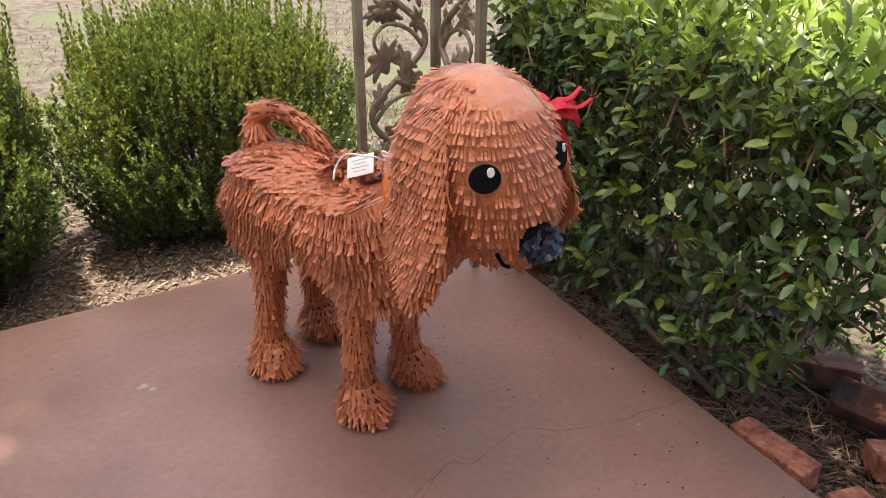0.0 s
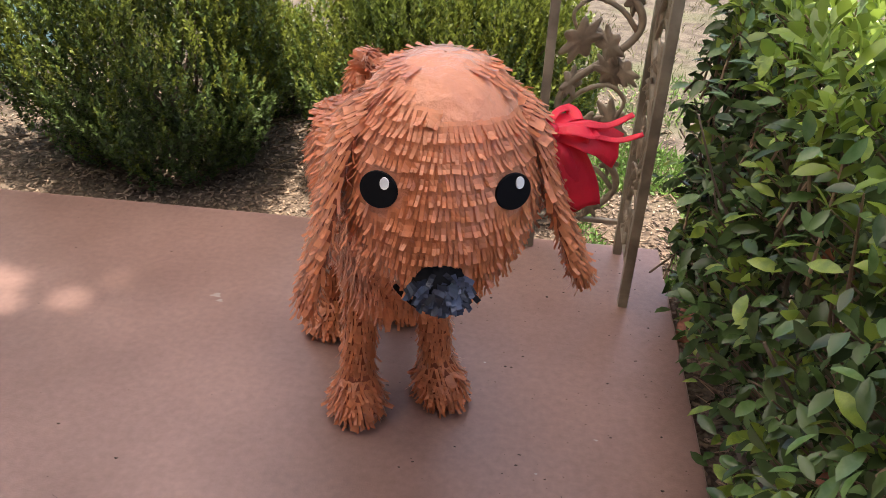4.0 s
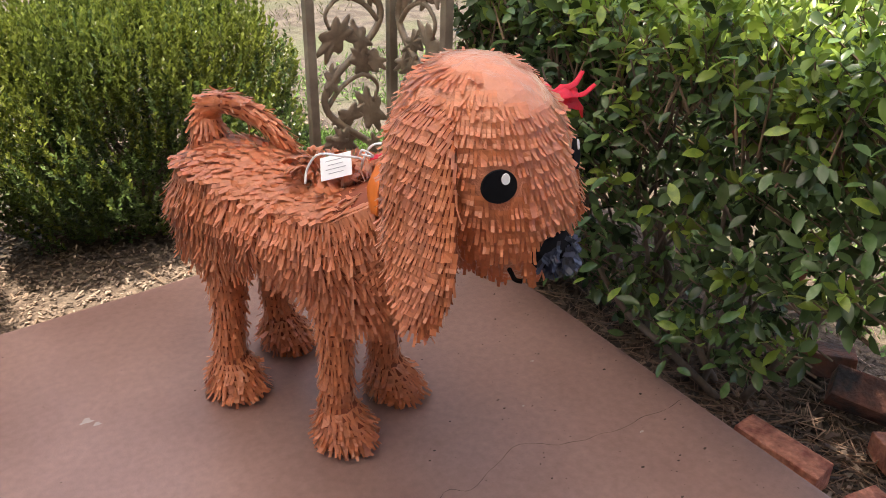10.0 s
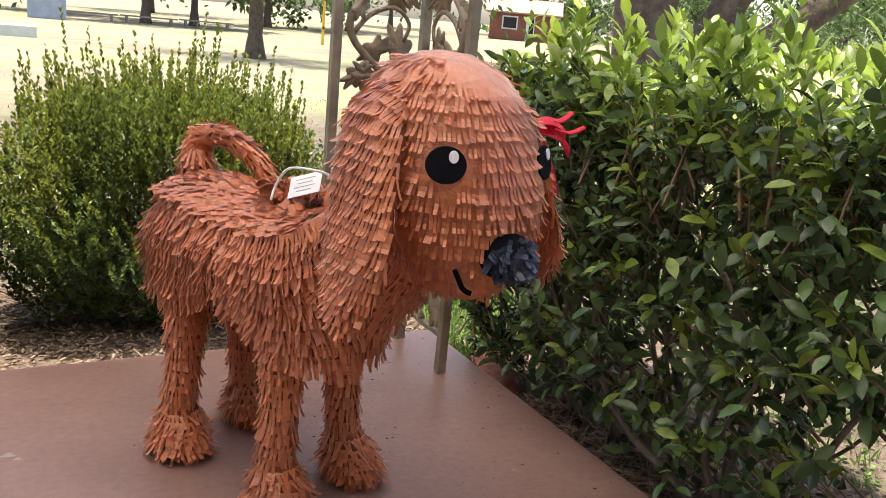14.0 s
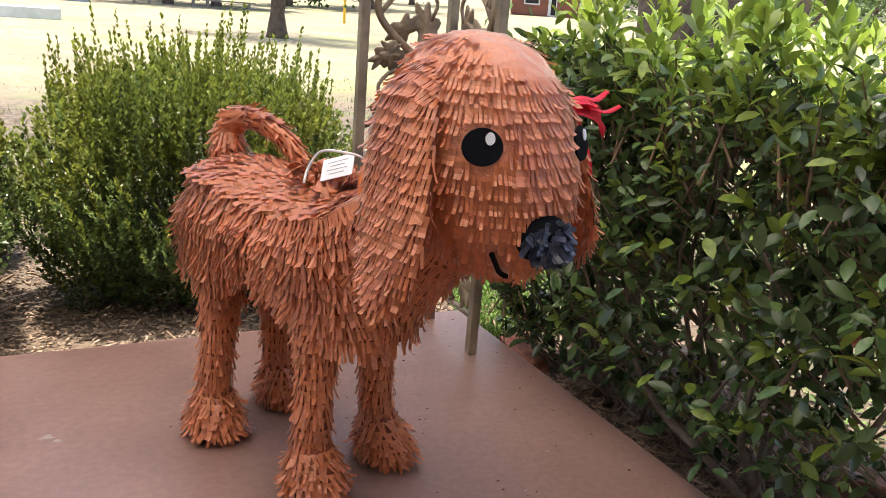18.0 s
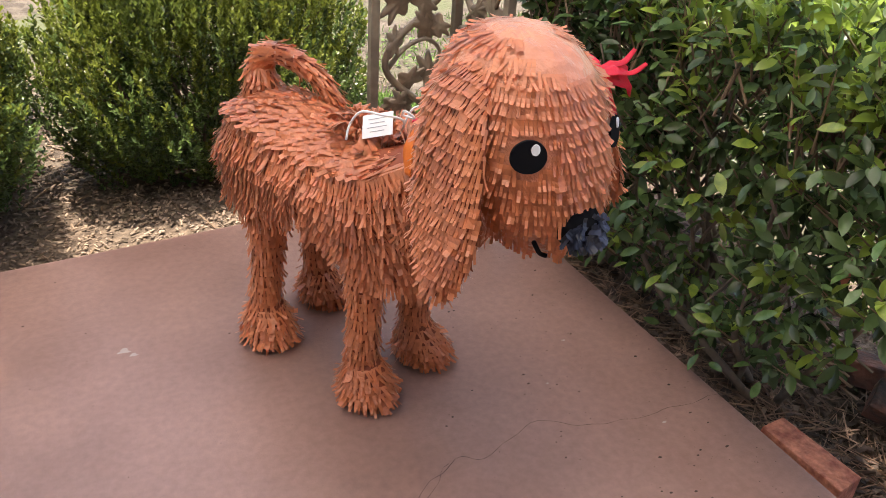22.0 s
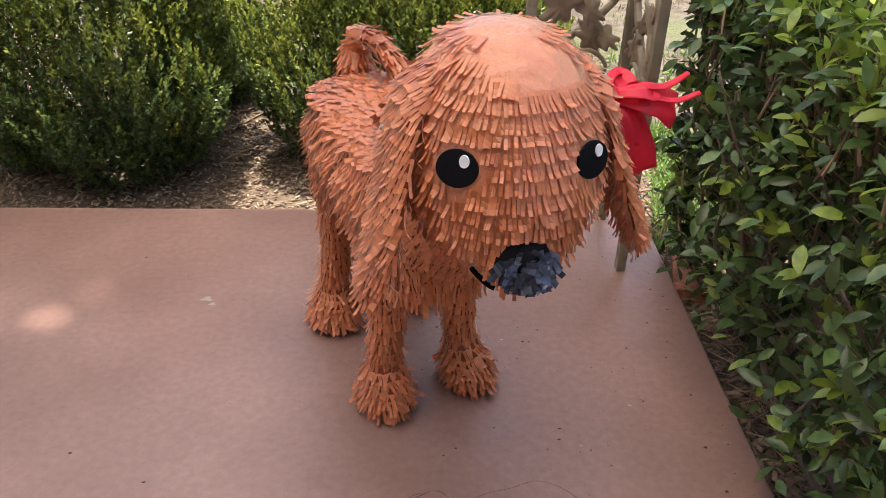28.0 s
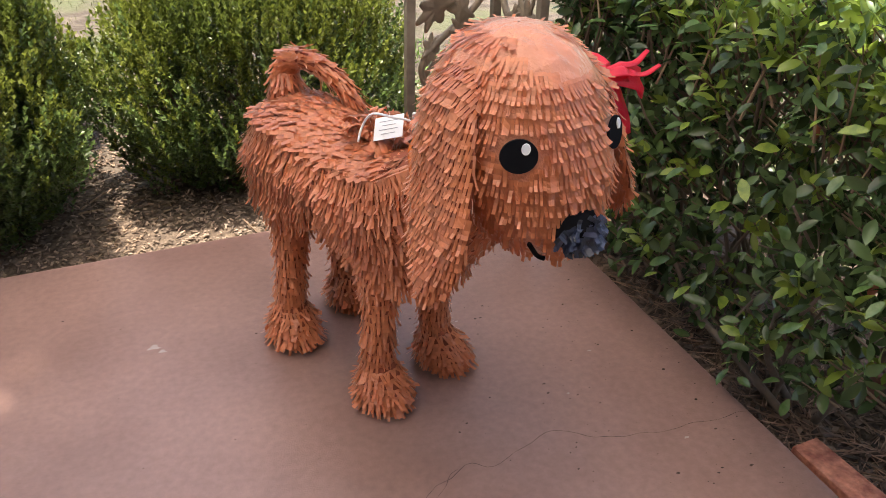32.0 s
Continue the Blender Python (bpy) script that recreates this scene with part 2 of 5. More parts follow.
def mesh_of(name, verts, faces, mat, smooth=False):
    me = bpy.data.meshes.new(name)
    me.from_pydata([tuple(v) for v in verts], [], faces)
    me.materials.append(mat)
    if smooth:
        me.polygons.foreach_set("use_smooth", [True] * len(me.polygons))
    me.update()
    return me


def link(name, me, parent=None, label=""):
    ob = new(name, me)
    if parent:
        ob.parent = parent
    if label:
        ob["label"] = label
    return ob


def part(name, bm, mat, parent=None, label="", smooth=False):
    me = bpy.data.meshes.new(name)
    bm.to_mesh(me)
    bm.free()
    me.materials.append(mat)
    if smooth:
        me.polygons.foreach_set("use_smooth", [True] * len(me.polygons))
    return link(name, me, parent, label)


def box_bm(size, m=Matrix(), bevel=0.0, segments=2):
    bm = bmesh.new()
    bmesh.ops.create_cube(bm, size=1.0, matrix=Matrix.Diagonal((*size, 1)))
    if bevel:
        bmesh.ops.bevel(bm, geom=bm.edges[:], offset=bevel, segments=segments, affect="EDGES", profile=0.6)
    bm.transform(m)
    return bm


def catmull(pts, n):
    """n+1 points evenly in parameter along a smooth curve through pts."""
    p = [Vector(q) for q in pts]
    p = [2 * p[0] - p[1]] + p + [2 * p[-1] - p[-2]]
    out = []
    last = len(p) - 3
    for i in range(n + 1):
        s = i / n * last
        k = min(int(s), last - 1)
        t = s - k
        a, b, c, d = p[k:k + 4]
        out.append(0.5 * (2 * b + (c - a) * t + (2 * a - 5 * b + 4 * c - d) * t * t + (3 * b - a - 3 * c + d) * t ** 3))
    return out


def tube(pts, radii, sides=8, closed_ends=True):
    """Vertices and faces of a tapered tube along points."""
    vs, fs = [], []
    prev = None
    n = len(pts)
    for i, p in enumerate(pts):
        d = (pts[min(i + 1, n - 1)] - pts[max(i - 1, 0)]).normalized()
        if prev is None:
            s = d.orthogonal().normalized()
        else:
            s = (prev - d * prev.dot(d)).normalized()
        prev = s
        u = d.cross(s)
        r = radii[i] if hasattr(radii, "__len__") else radii
        for k in range(sides):
            a = 2 * math.pi * k / sides
            vs.append(p + (s * math.cos(a) + u * math.sin(a)) * r)
    for i in range(n - 1):
        for k in range(sides):
            k2 = (k + 1) % sides
            fs.append((i * sides + k, i * sides + k2, (i + 1) * sides + k2, (i + 1) * sides + k))
    if closed_ends:
        fs.append(tuple(range(sides))[::-1])
        fs.append(tuple((n - 1) * sides + k for k in range(sides)))
    return vs, fs


def join(lists):
    vs, fs = [], []
    for v, f in lists:
        o = len(vs)
        vs += list(v)
        fs += [tuple(i + o for i in q) for q in f]
    return vs, fs


# ---- ground, slab, porch ----
SLAB_X, SLAB_Y = 1.409, 2.382


def ground_height(x, y):
    d = math.hypot(x, y)
    rise = max(0.0, d - 32.0) * 0.026 * max(0.0, min(1.0, 0.25 + 1.2 * x / (d + 1)))
    bumps = 0.012 * noise.noise((x * 1.3, y * 1.3, 0.0)) + 0.006 * noise.noise((x * 5, y * 5, 3.0))
    return -0.085 + min(rise, 2.5) + (bumps if d < 12 else 0.0)


def build_ground():
    radii = [0.0] + [0.16 * i for i in range(1, 46)] + [7.2 * 1.16 ** i for i in range(1, 45)]
    sectors = 120
    vs, fs = [(0, 2, ground_height(0, 2))], []
    for r in radii[1:]:
        for k in range(sectors):
            a = 2 * math.pi * k / sectors
            x, y = r * math.cos(a), 2 + r * math.sin(a)
            vs.append((x, y, ground_height(x, y)))
    for k in range(sectors):
        fs.append((0, 1 + k, 1 + (k + 1) % sectors))
    for i in range(len(radii) - 2):
        o = 1 + i * sectors
        for k in range(sectors):
            k2 = (k + 1) % sectors
            fs.append((o + k, o + sectors + k, o + sectors + k2, o + k2))
    ob = link("ground", mesh_of("ground", vs, fs, M_GROUND, True))
    tagged(ob, "bare brown soil turning into dry sunlit lawn", "ground", kind="structure")


build_ground()


def build_slab():
    x0, y0 = -6.0, -2.2
    bm = box_bm((SLAB_X - x0, SLAB_Y - y0, 0.30), pose((SLAB_X + x0) / 2, (SLAB_Y + y0) / 2, -0.15), 0.008, 3)
    slab = part("floor", bm, M_SLAB)
    tagged(slab, "brown painted concrete porch slab, worn and slightly stained", "floor", kind="structure")
    return slab


slab = build_slab()


# where the spots of sun fall on the slab, and the size of their holes
SUN_SPOT_HOLES = ((-0.389, 1.888, 0.034), (-0.347, 1.787, 0.032), (-0.187, 1.835, 0.030), (-0.106, 1.946, 0.018), (-0.41, 1.657, 0.030), (-0.46, 1.923, 0.022), (-0.56, 1.55, 0.022))


def build_porch():
    """Unseen corrugated sheet and decks added to shape the light, with rafters and house wall."""
    x0, x1, y0, y1, z = -1.60, 1.34, 0.09, 2.75, 3.05
    n, m = 360, 132
    vs, fs = [], []
    for i in range(n + 1):
        x = x0 + (x1 - x0) * i / n
        h = 0.012 * math.sin(i / n * (x1 - x0) / 0.076 * 2 * math.pi)
        vs += [(x, y0 + (y1 - y0) * j / m, z + h) for j in range(m + 1)]
    # small holes added to the unseen sheet to cast spots of sun
    holes = [(x + SUN.x / SUN.z * z, y + SUN.y / SUN.z * z, r) for x, y, r in SUN_SPOT_HOLES]
    for i in range(n):
        for j in range(m):
            x, y = x0 + (x1 - x0) * (i + 0.5) / n, y0 + (y1 - y0) * (j + 0.5) / m
            if not any(math.hypot(x - a, y - b) < r for a, b, r in holes):
                o = i * (m + 1) + j
                fs.append((o, o + m + 1, o + m + 2, o + 1))
    roof = link("ceiling", mesh_of("ceiling", vs, fs, M_SHEET, True))
    tagged(roof, "unseen translucent roof sheet added to soften the sun, with holes for sun spots", "ceiling", kind="structure")
    # unseen solid decks, added to cut the sun and bounce from the sides
    deck = part("ceiling", box_bm((4.35, 2.6, 0.05), pose(-0.865, -1.20, z + 0.03)), M_PLANK)
    tagged(deck, "unseen grey board roof deck added to block light next to the house", "ceiling", kind="structure")
    for size, at in (((4.6, 2.66, 0.05), (-3.90, 1.42)), ((3.15, 2.6, 0.05), (-4.62, -1.20))):
        more = part("ceiling", box_bm(size, pose(*at, z + 0.03)), M_PLANK)
        tagged(more, "unseen grey board roof deck added to block light further along the house", "ceiling", kind="structure")
    for i in range(5):
        x = -2.4 + 3.7 * i / 4
        rafter = part("beam", box_bm((0.045, 2.6, 0.14), pose(x, -1.20, z - 0.07)), M_CEIL)
        tagged(rafter, "unseen white painted wooden rafter added under the roof deck", "rafter", kind="structure")
    wall = part("wall_south", box_bm((9.0, 0.2, 3.3), pose(-2.0, -2.58, 1.5)), M_HOUSE)
    tagged(wall, "unseen brown painted house wall added behind the porch", "wall", kind="structure")


build_porch()

# ---- the pinata ----
BODY_AT = Matrix.Translation((0.686, 1.702, 0)) @ Matrix(((0.41, 0.912, 0, 0), (-0.912, 0.41, 0, 0), (0, 0, 1, 0), (0, 0, 0, 1)))
HEAD_AT = Matrix.Translation((0.848, 1.2097, 0.747)) @ Matrix(((0.159, 0.9873, 0, 0), (-0.9873, 0.159, 0, 0), (0, 0, 1, 0), (0, 0, 0, 1)))
rnd = random.Random(7)


def lerp_table(rows, v):
    """Smooth values between the rows of a table, v from 0 to 1."""
    s = v * (len(rows) - 1)
    k = min(int(s), len(rows) - 2)
    t = s - k
    a, b, c, d = rows[max(k - 1, 0)], rows[k], rows[k + 1], rows[min(k + 2, len(rows) - 1)]
    return [0.5 * (2 * q + (r - p) * t + (2 * p - 5 * q + 4 * r - w) * t * t + (3 * q - p - 3 * r + w) * t ** 3) for p, q, r, w in zip(a, b, c, d)]


def strip(out, p, d, n, width, length, lift, sway=0.15, band=0.0, after=None):
    """One cut strip of tissue: fixed at p, lying along d and lifting off along n. With band it hangs from the uncut upper edge of its row."""
    vs, fs = out
    side0 = n.cross(d).normalized()
    top = d
    d = (d + side0 * rnd.gauss(0, sway)).normalized()
    side = n.cross(d).normalized()
    twist = rnd.gauss(0, 0.5 * sway + 0.24)
    w = width * (rnd.uniform(0.70, 0.96) if rnd.random() < 0.94 else 1.7) / 2
    ln = length * (1 + rnd.uniform(-0.5, 0.35) * (0.06 + sway))
    lift = lift * (rnd.uniform(0.35, 1.15) if rnd.random() < 0.82 else rnd.uniform(1.1, 2.0))
    bend = rnd.uniform(-0.12, 0.16) * lift
    lift *= 0.85 - 0.5 * max(0.0, n.z)
    o = len(vs)
    for s, h, k in ((0, 0.0015, 0), (0.40, 0.0018 + lift * 0.08 + bend, 0.25), (0.72, 0.0018 + lift * 0.42 + bend, 0.7), (0.99, 0.0018 + lift, 1)):
        c = p + d * (ln * s) + n * h
        e = (side0.lerp(side, s) + n * twist * k).normalized() * w * (1 - 0.06 * s)
        vs.append(c - e)
        vs.append(c + e)
    fs.append((o, o + 1, o + 3, o + 2))
    fs.append((o + 2, o + 3, o + 5, o + 4))
    fs.append((o + 4, o + 5, o + 7, o + 6))
    if band:
        vs.append(p - top * band - side0 * w)
        vs.append(p - top * band + side0 * w)
        fs.append((o + 8, o + 9, o + 1, o))
        if after is not None:
            fs.append((after + 9, o + 8, o, after + 1))
    return o


def ring_samples(point, v, dv, width, u0=0.0, u1=1.0, closed=True, outward=None):
    """Points along the line v of a surface point(u, v), about a width apart, with the way down and the normal."""
    many = 160
    line = [point(u0 + (u1 - u0) * i / many, v) for i in range(many + 1)]
    run = [0.0]
    for a, b in zip(line, line[1:]):
        run.append(run[-1] + (b - a).length)
    count = max(3, int(run[-1] / width))
    out = []
    j = 0
    shift = rnd.random()
    for i in range(count):
        s = (i + shift) / count * run[-1]
        while j < many - 1 and run[j + 1] < s:
            j += 1
        t = (s - run[j]) / max(run[j + 1] - run[j], 1e-6)
        u = u0 + (u1 - u0) * (j + t) / many
        p = point(u, v)
        along = (point(u + 0.004, v) - point(u - 0.004, v)).normalized()
        down = point(u, v + dv) - point(u, v - dv)
        down = (down - along * down.dot(along)).normalized()
        n = along.cross(down).normalized()
        if outward is not None and n.dot(p - outward(v)) < 0:
            n = -n
        out.append((u, p, down, n))
    return out


def fringe_rows(parent, point, levels, length, width, lift, outward, matrix, dv=0.01, skip=None, u0=0.0, u1=1.0, sway=0.13, mat=None, name="paper_fringe", slant=None):
    """One object for each row of cut tissue that goes round a surface; a row broken by an eye makes two."""
    for v in levels:
        out, after = ([], []), None
        phase = rnd.random() * 9
        samples = ring_samples(point, v, dv, width, u0, u1, True, outward)
        last = None
        for u, p, d, n in samples:
            if skip and skip(u, v, p):
                if len(out[1]) > 8:
                    link(name, mesh_of(name, *out, mat or M_PAPER), parent)
                out, after, last = ([], []), None, None
                continue
            if slant is not None:
                d = d + slant
                d = (d - n * d.dot(n)).normalized()
            wave = 0.0025 * math.sin(u * 25 + phase) + rnd.gauss(0, 0.0005 + 0.004 * sway)
            flip = last is not None and (p - last).dot(n.cross(d)) < 0
            o = strip(out, p - d * wave, d, n, width, length, lift, sway, 0.007, None)
            if after is not None:
                if flip:
                    out[1].append((o + 9, after + 8, after, o + 1))
                else:
                    out[1].append((after + 9, o + 8, o, after + 1))
            after, last = o, p
        if len(out[1]) > 8:
            link(name, mesh_of(name, *out, mat or M_PAPER), parent)


def surface(point, rings, around, closed=True):
    vs, fs = [], []
    for v in rings:
        for k in range(around):
            vs.append(point(k / around, v))
    for i in range(len(rings) - 1):
        for k in range(around):
            k2 = (k + 1) % around
            fs.append((i * around + k, i * around + k2, (i + 1) * around + k2, (i + 1) * around + k))
    return vs, fs


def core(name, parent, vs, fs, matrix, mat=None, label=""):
    ob = link(name, mesh_of(name, vs, fs, mat or M_CORE_SHADED, True), parent, label)
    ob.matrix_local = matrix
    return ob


pinata = new("dog_pinata")
tagged(pinata, "orange tissue-fringed dog pinata standing on the porch slab", "pinata")

# body: rear, front, half width, lower and upper edge all along it
def edge_z(f):
    base = 0.548 - 0.016 * math.exp(-((f - 0.0) / 0.12) ** 2)
    return base + max(0.0, f - 0.13) * 0.55 - 0.26 * max(0.0, -0.26 - f)


def belly_z(f):
    dip = 0.085 * math.exp(-((f + 0.04) / 0.11) ** 2)
    return 0.322 + dip + 0.03 * max(0.0, min(1.0, (-0.05 - f) / 0.3))


def body_outline(u, z):
    a = 2 * math.pi * u
    k = 2 / 3.4
    c, s = math.cos(a), math.sin(a)
    c, s = math.copysign(abs(c) ** k, c), math.copysign(abs(s) ** k, s)
    t = max(0.0, min(1.0, (z - 0.3) / 0.27))
    # widest a little below the upper edge, so the flanks fall outwards first
    swell = math.sin(min(1.0, (1 - t) / 0.36) * math.pi / 2)
    front, rear = 0.235 + 0.085 * t, -0.345 - 0.030 * swell + 0.022 * max(0.0, 0.5 - t)
    half = 0.120 + 0.024 * swell - 0.022 * max(0.0, 0.64 - t) - 0.014 * max(0.0, -c)
    return Vector(((front + rear) / 2 + c * (front - rear) / 2, s * half * (1 - 0.10 * max(0.0, c) ** 2), 0))


def body_point(u, v):
    """v 0 is the upper edge, 1 the lower one."""
    q = body_outline(u, 0.57 - 0.27 * v)
    top, low = edge_z(q.x), belly_z(q.x)
    z = top + (low - top) * v
    return Vector((q.x, q.y, z))


def body_top(f, l):
    ends = max(0.0, 1 - (abs(f + 0.04) / 0.365) ** 4)
    return Vector((f, l, edge_z(f) + 0.002 + 0.050 * ends * (1 - min(1.0, abs(l / 0.125)) ** 2.1)))


def build_body():
    around = 72
    rings = [i / 10 for i in range(11)]
    vs, fs = surface(body_point, rings, around)
    for r in (0.93, 0.7, 0.4, 0.02):
        o = len(vs)
        for k in range(around):
            q = body_point(k / around, 0)
            cx = -0.045
            f, l = cx + (q.x - cx) * r, q.y * r
            vs.append(body_top(f, l))
        p = 0 if r == 0.93 else o - around
        for k in range(around):
            k2 = (k + 1) % around
            fs.append((p + k2, p + k, o + k, o + k2))
    o = len(vs)
    for k in range(around):
        q = body_point(k / around, 1)
        vs.append(Vector((-0.05 + (q.x + 0.05) * 0.05, q.y * 0.05, q.z + 0.03)))
        fs.append((10 * around + k, 10 * around + (k + 1) % around, o + (k + 1) % around, o + k))
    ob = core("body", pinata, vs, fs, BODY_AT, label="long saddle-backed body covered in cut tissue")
    ob.data.materials.append(M_PAPER_SMOOTH_LIT)
    # upward faces take the paler paper, overhead light put into the back's colour
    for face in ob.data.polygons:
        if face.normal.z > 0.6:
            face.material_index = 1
    centre = lambda v: Vector((-0.04, 0, 0.45))
    fringe_rows(ob, body_point, [-0.02 + 0.098 * i for i in range(11)], 0.038, 0.0072, 0.015, centre, BODY_AT, sway=0.14, slant=Vector((0.28, 0, 0)))
    # two layers of paper along the upper edge, cut into a long frill that hangs over the side
    for reach, long, band in ((0.020, 0.046, 0.020), (0.004, 0.042, 0.010)):
        out, after, before = ([], []), None, None
        for u, p, d, n in ring_samples(body_point, 0.0, 0.01, 0.0078, outward=centre):
            inward = centre(0) - p
            inward.z = 0
            inward.normalize()
            ragged = 0.004 * noise.noise(p * 60)
            q = p + inward * (reach + ragged)
            q.z = body_top(q.x, q.y).z + 0.002
            way = (n * 0.16 + d * 0.98 + Vector((0.28, 0, 0))).normalized()
            o = strip(out, q, way, (n * 0.98 - d * 0.16).normalized(), 0.0078, long, 0.012, 0.17, 0.02)
            for k in (8, 9):
                edge = out[0][o + k - 8] + inward * (band + ragged)
                edge.z = body_top(edge.x, edge.y).z + 0.0025
                out[0][o + k] = edge
            if after is not None:
                flip = (p - before).dot((n * 0.9 - d * 0.42).cross(n * 0.42 + d * 0.9)) < 0
                out[1].append((o + 9, after + 8, after, o + 1) if flip else (after + 9, o + 8, o, after + 1))
            after, before = o, p
        link("edge_frill", mesh_of("edge_frill", *out, M_PAPER), ob, "paper band with a long frilled edge")
    # rows across the back, scale-like strips lying forwards
    for i in range(29):
        f = -0.335 + i * 0.0175
        out, after = ([], []), None
        half = 0.112 * (1 - (abs(f + 0.05) / 0.335) ** 4) if abs(f + 0.05) < 0.33 else 0.0
        l = -half
        while l < half:
            p = body_top(f, l)
            d = (body_top(f - 0.008, l - 0.006) - p).normalized()
            n = d.cross(body_top(f - 0.006, l + 0.008) - p).normalized()
            n = n if n.z > 0 else -n
            o = strip(out, p + n * (0.0005 + rnd.random() * 0.002), d, n, 0.0132, 0.031, 0.010, 0.30, 0.006)
            if after is not None:
                out[1].append((o + 9, after + 8, after, o + 1))
            after = o
            l += 0.0082
        if len(out[1]) > 8:
            link("back_fringe", mesh_of("back_fringe", *out, M_PAPER), ob)
    return ob


body = build_body()


def build_leg(f, l, sway, lean, toe):
    """A leg whose upper end stands lean behind its foot; the toes reach forward by toe."""
    def point(u, v):
        z = 0.43 * (1 - v)
        r = 0.034 + 0.022 * max(0.0, (z - 0.20) / 0.2) ** 1.3
        shift, long = -lean * max(0.0, z - 0.1) / 0.3, 1.0
        if z < 0.105:
            k = 1 - z / 0.105
            bulge = math.sin(min(1.0, k * 1.35) * math.pi / 2)
            r += 0.022 * bulge - 0.011 * max(0.0, k - 0.7) / 0.3
            shift, long = toe * bulge, 1.0 + 0.25 * bulge
        a = 2 * math.pi * u
        return Vector((f + shift + r * math.cos(a) * long, l + sway * z + r * math.sin(a), z))
    rings = [i / 16 for i in range(17)]
    vs, fs = surface(point, rings, 20)
    fs.append(tuple(16 * 20 + k for k in range(20)))
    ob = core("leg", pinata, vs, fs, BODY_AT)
    middle = lambda v: Vector((f, l + sway * 0.43 * (1 - v), 0.43 * (1 - v)))
    fringe_rows(ob, point, [0.10 + 0.060 * i for i in range(11)], 0.034, 0.0072, 0.010, middle, BODY_AT, sway=0.15)
    fringe_rows(ob, point, [0.745, 0.785, 0.82, 0.855, 0.885, 0.912, 0.936], 0.027, 0.0082, 0.014, middle, BODY_AT, sway=0.34, name="paw_frill", slant=Vector((0.25, 0, 0)))


for leg_f, leg_l, leg_lean, leg_toe in ((0.112, -0.108, 0.012, 0.020), (0.112, 0.092, 0.0, 0.024), (-0.202, -0.106, -0.004, 0.013), (-0.218, 0.104, 0.0, 0.014)):
    build_leg(leg_f, leg_l, 0.085 if leg_l < 0 else -0.085, leg_lean, leg_toe)


def tube_surface(path, radii):
    """A surface point(u, v) along a curved tube."""
    n = 40
    pts = catmull(path, n)
    frames, prev = [], None
    for i, p in enumerate(pts):
        d = (pts[min(i + 1, n)] - pts[max(i - 1, 0)]).normalized()
        s = d.orthogonal().normalized() if prev is None else (prev - d * prev.dot(d)).normalized()
        prev = s
        frames.append((p, s, d.cross(s)))

    def at(v):
        x = max(0.0, min(0.9999, v)) * n
        k = int(x)
        t = x - k
        a, b = frames[k], frames[k + 1]
        return [p.lerp(q, t) for p, q in zip(a, b)]

    def point(u, v):
        p, s, w = at(v)
        r = lerp_table(radii, max(0.0, min(1.0, v)))[0]
        a = 2 * math.pi * u
        return p + (s * math.cos(a) + w * math.sin(a)) * r
    return point, lambda v: at(v)[0]


def build_tail():
    path = [(-0.285, 0.000, 0.52), (-0.296, 0.008, 0.60), (-0.300, 0.018, 0.645), (-0.268, 0.028, 0.672), (-0.205, 0.040, 0.664), (-0.150, 0.054, 0.630), (-0.112, 0.066, 0.580)]
    point, middle = tube_surface(path, [(0.052,), (0.037,), (0.029,), (0.024,), (0.021,), (0.019,), (0.018,)])
    vs, fs = surface(point, [i / 30 for i in range(31)], 14)
    ob = core("tail", pinata, vs, fs, BODY_AT, label="curled tail arching over onto the back")
    flip = lambda u, v: point(u, 1 - v)
    fringe_rows(ob, flip, [1 - (0.50 - 0.055 * i) for i in range(8)], 0.034, 0.0072, 0.013, lambda v: middle(1 - v), BODY_AT, sway=0.2)
    fringe_rows(ob, point, [0.50 + 0.055 * i for i in range(9)], 0.034, 0.0072, 0.013, middle, BODY_AT, sway=0.2)


build_tail()


def build_neck():
    path = [(0.19, 0.0, 0.47), (0.25, 0.0, 0.535), (0.31, -0.004, 0.60), (0.36, -0.008, 0.68)]
    point, middle = tube_surface(path, [(0.118,), (0.112,), (0.105,), (0.10,)])
    vs, fs = surface(point, [i / 10 for i in range(11)], 26)
    ob = core("neck", pinata, vs, fs, BODY_AT)
    flip = lambda u, v: point(u, 1 - v)
    fringe_rows(ob, flip, [0.12 + 0.11 * i for i in range(8)], 0.036, 0.0074, 0.010, lambda v: middle(1 - v), BODY_AT)


build_neck()

# head: height, half width, depth before and behind the middle, middle
HEAD = [(0.157, 0.002, 0.002, 0.002, -0.145), (0.151, 0.046, 0.050, 0.048, -0.145), (0.131, 0.087, 0.094, 0.090, -0.144), (0.096, 0.118, 0.130, 0.121, -0.142),
        (0.050, 0.143, 0.157, 0.142, -0.140), (0.0, 0.157, 0.177, 0.150, -0.139), (-0.05, 0.158, 0.189, 0.150, -0.137), (-0.10, 0.145, 0.193, 0.140, -0.135),
        (-0.14, 0.120, 0.186, 0.115, -0.132), (-0.175, 0.088, 0.164, 0.085, -0.125), (-0.203, 0.054, 0.118, 0.05, -0.112), (-0.213, 0.004, 0.006, 0.004, -0.09)]


def head_point(u, v):
    z, half, front, back, mid = lerp_table(HEAD, max(0.0, min(1.0, v)))
    a = 2 * math.pi * u
    s = math.sin(a)
    return Vector((mid + (front if s > 0 else back) * s, -half * math.cos(a), z))


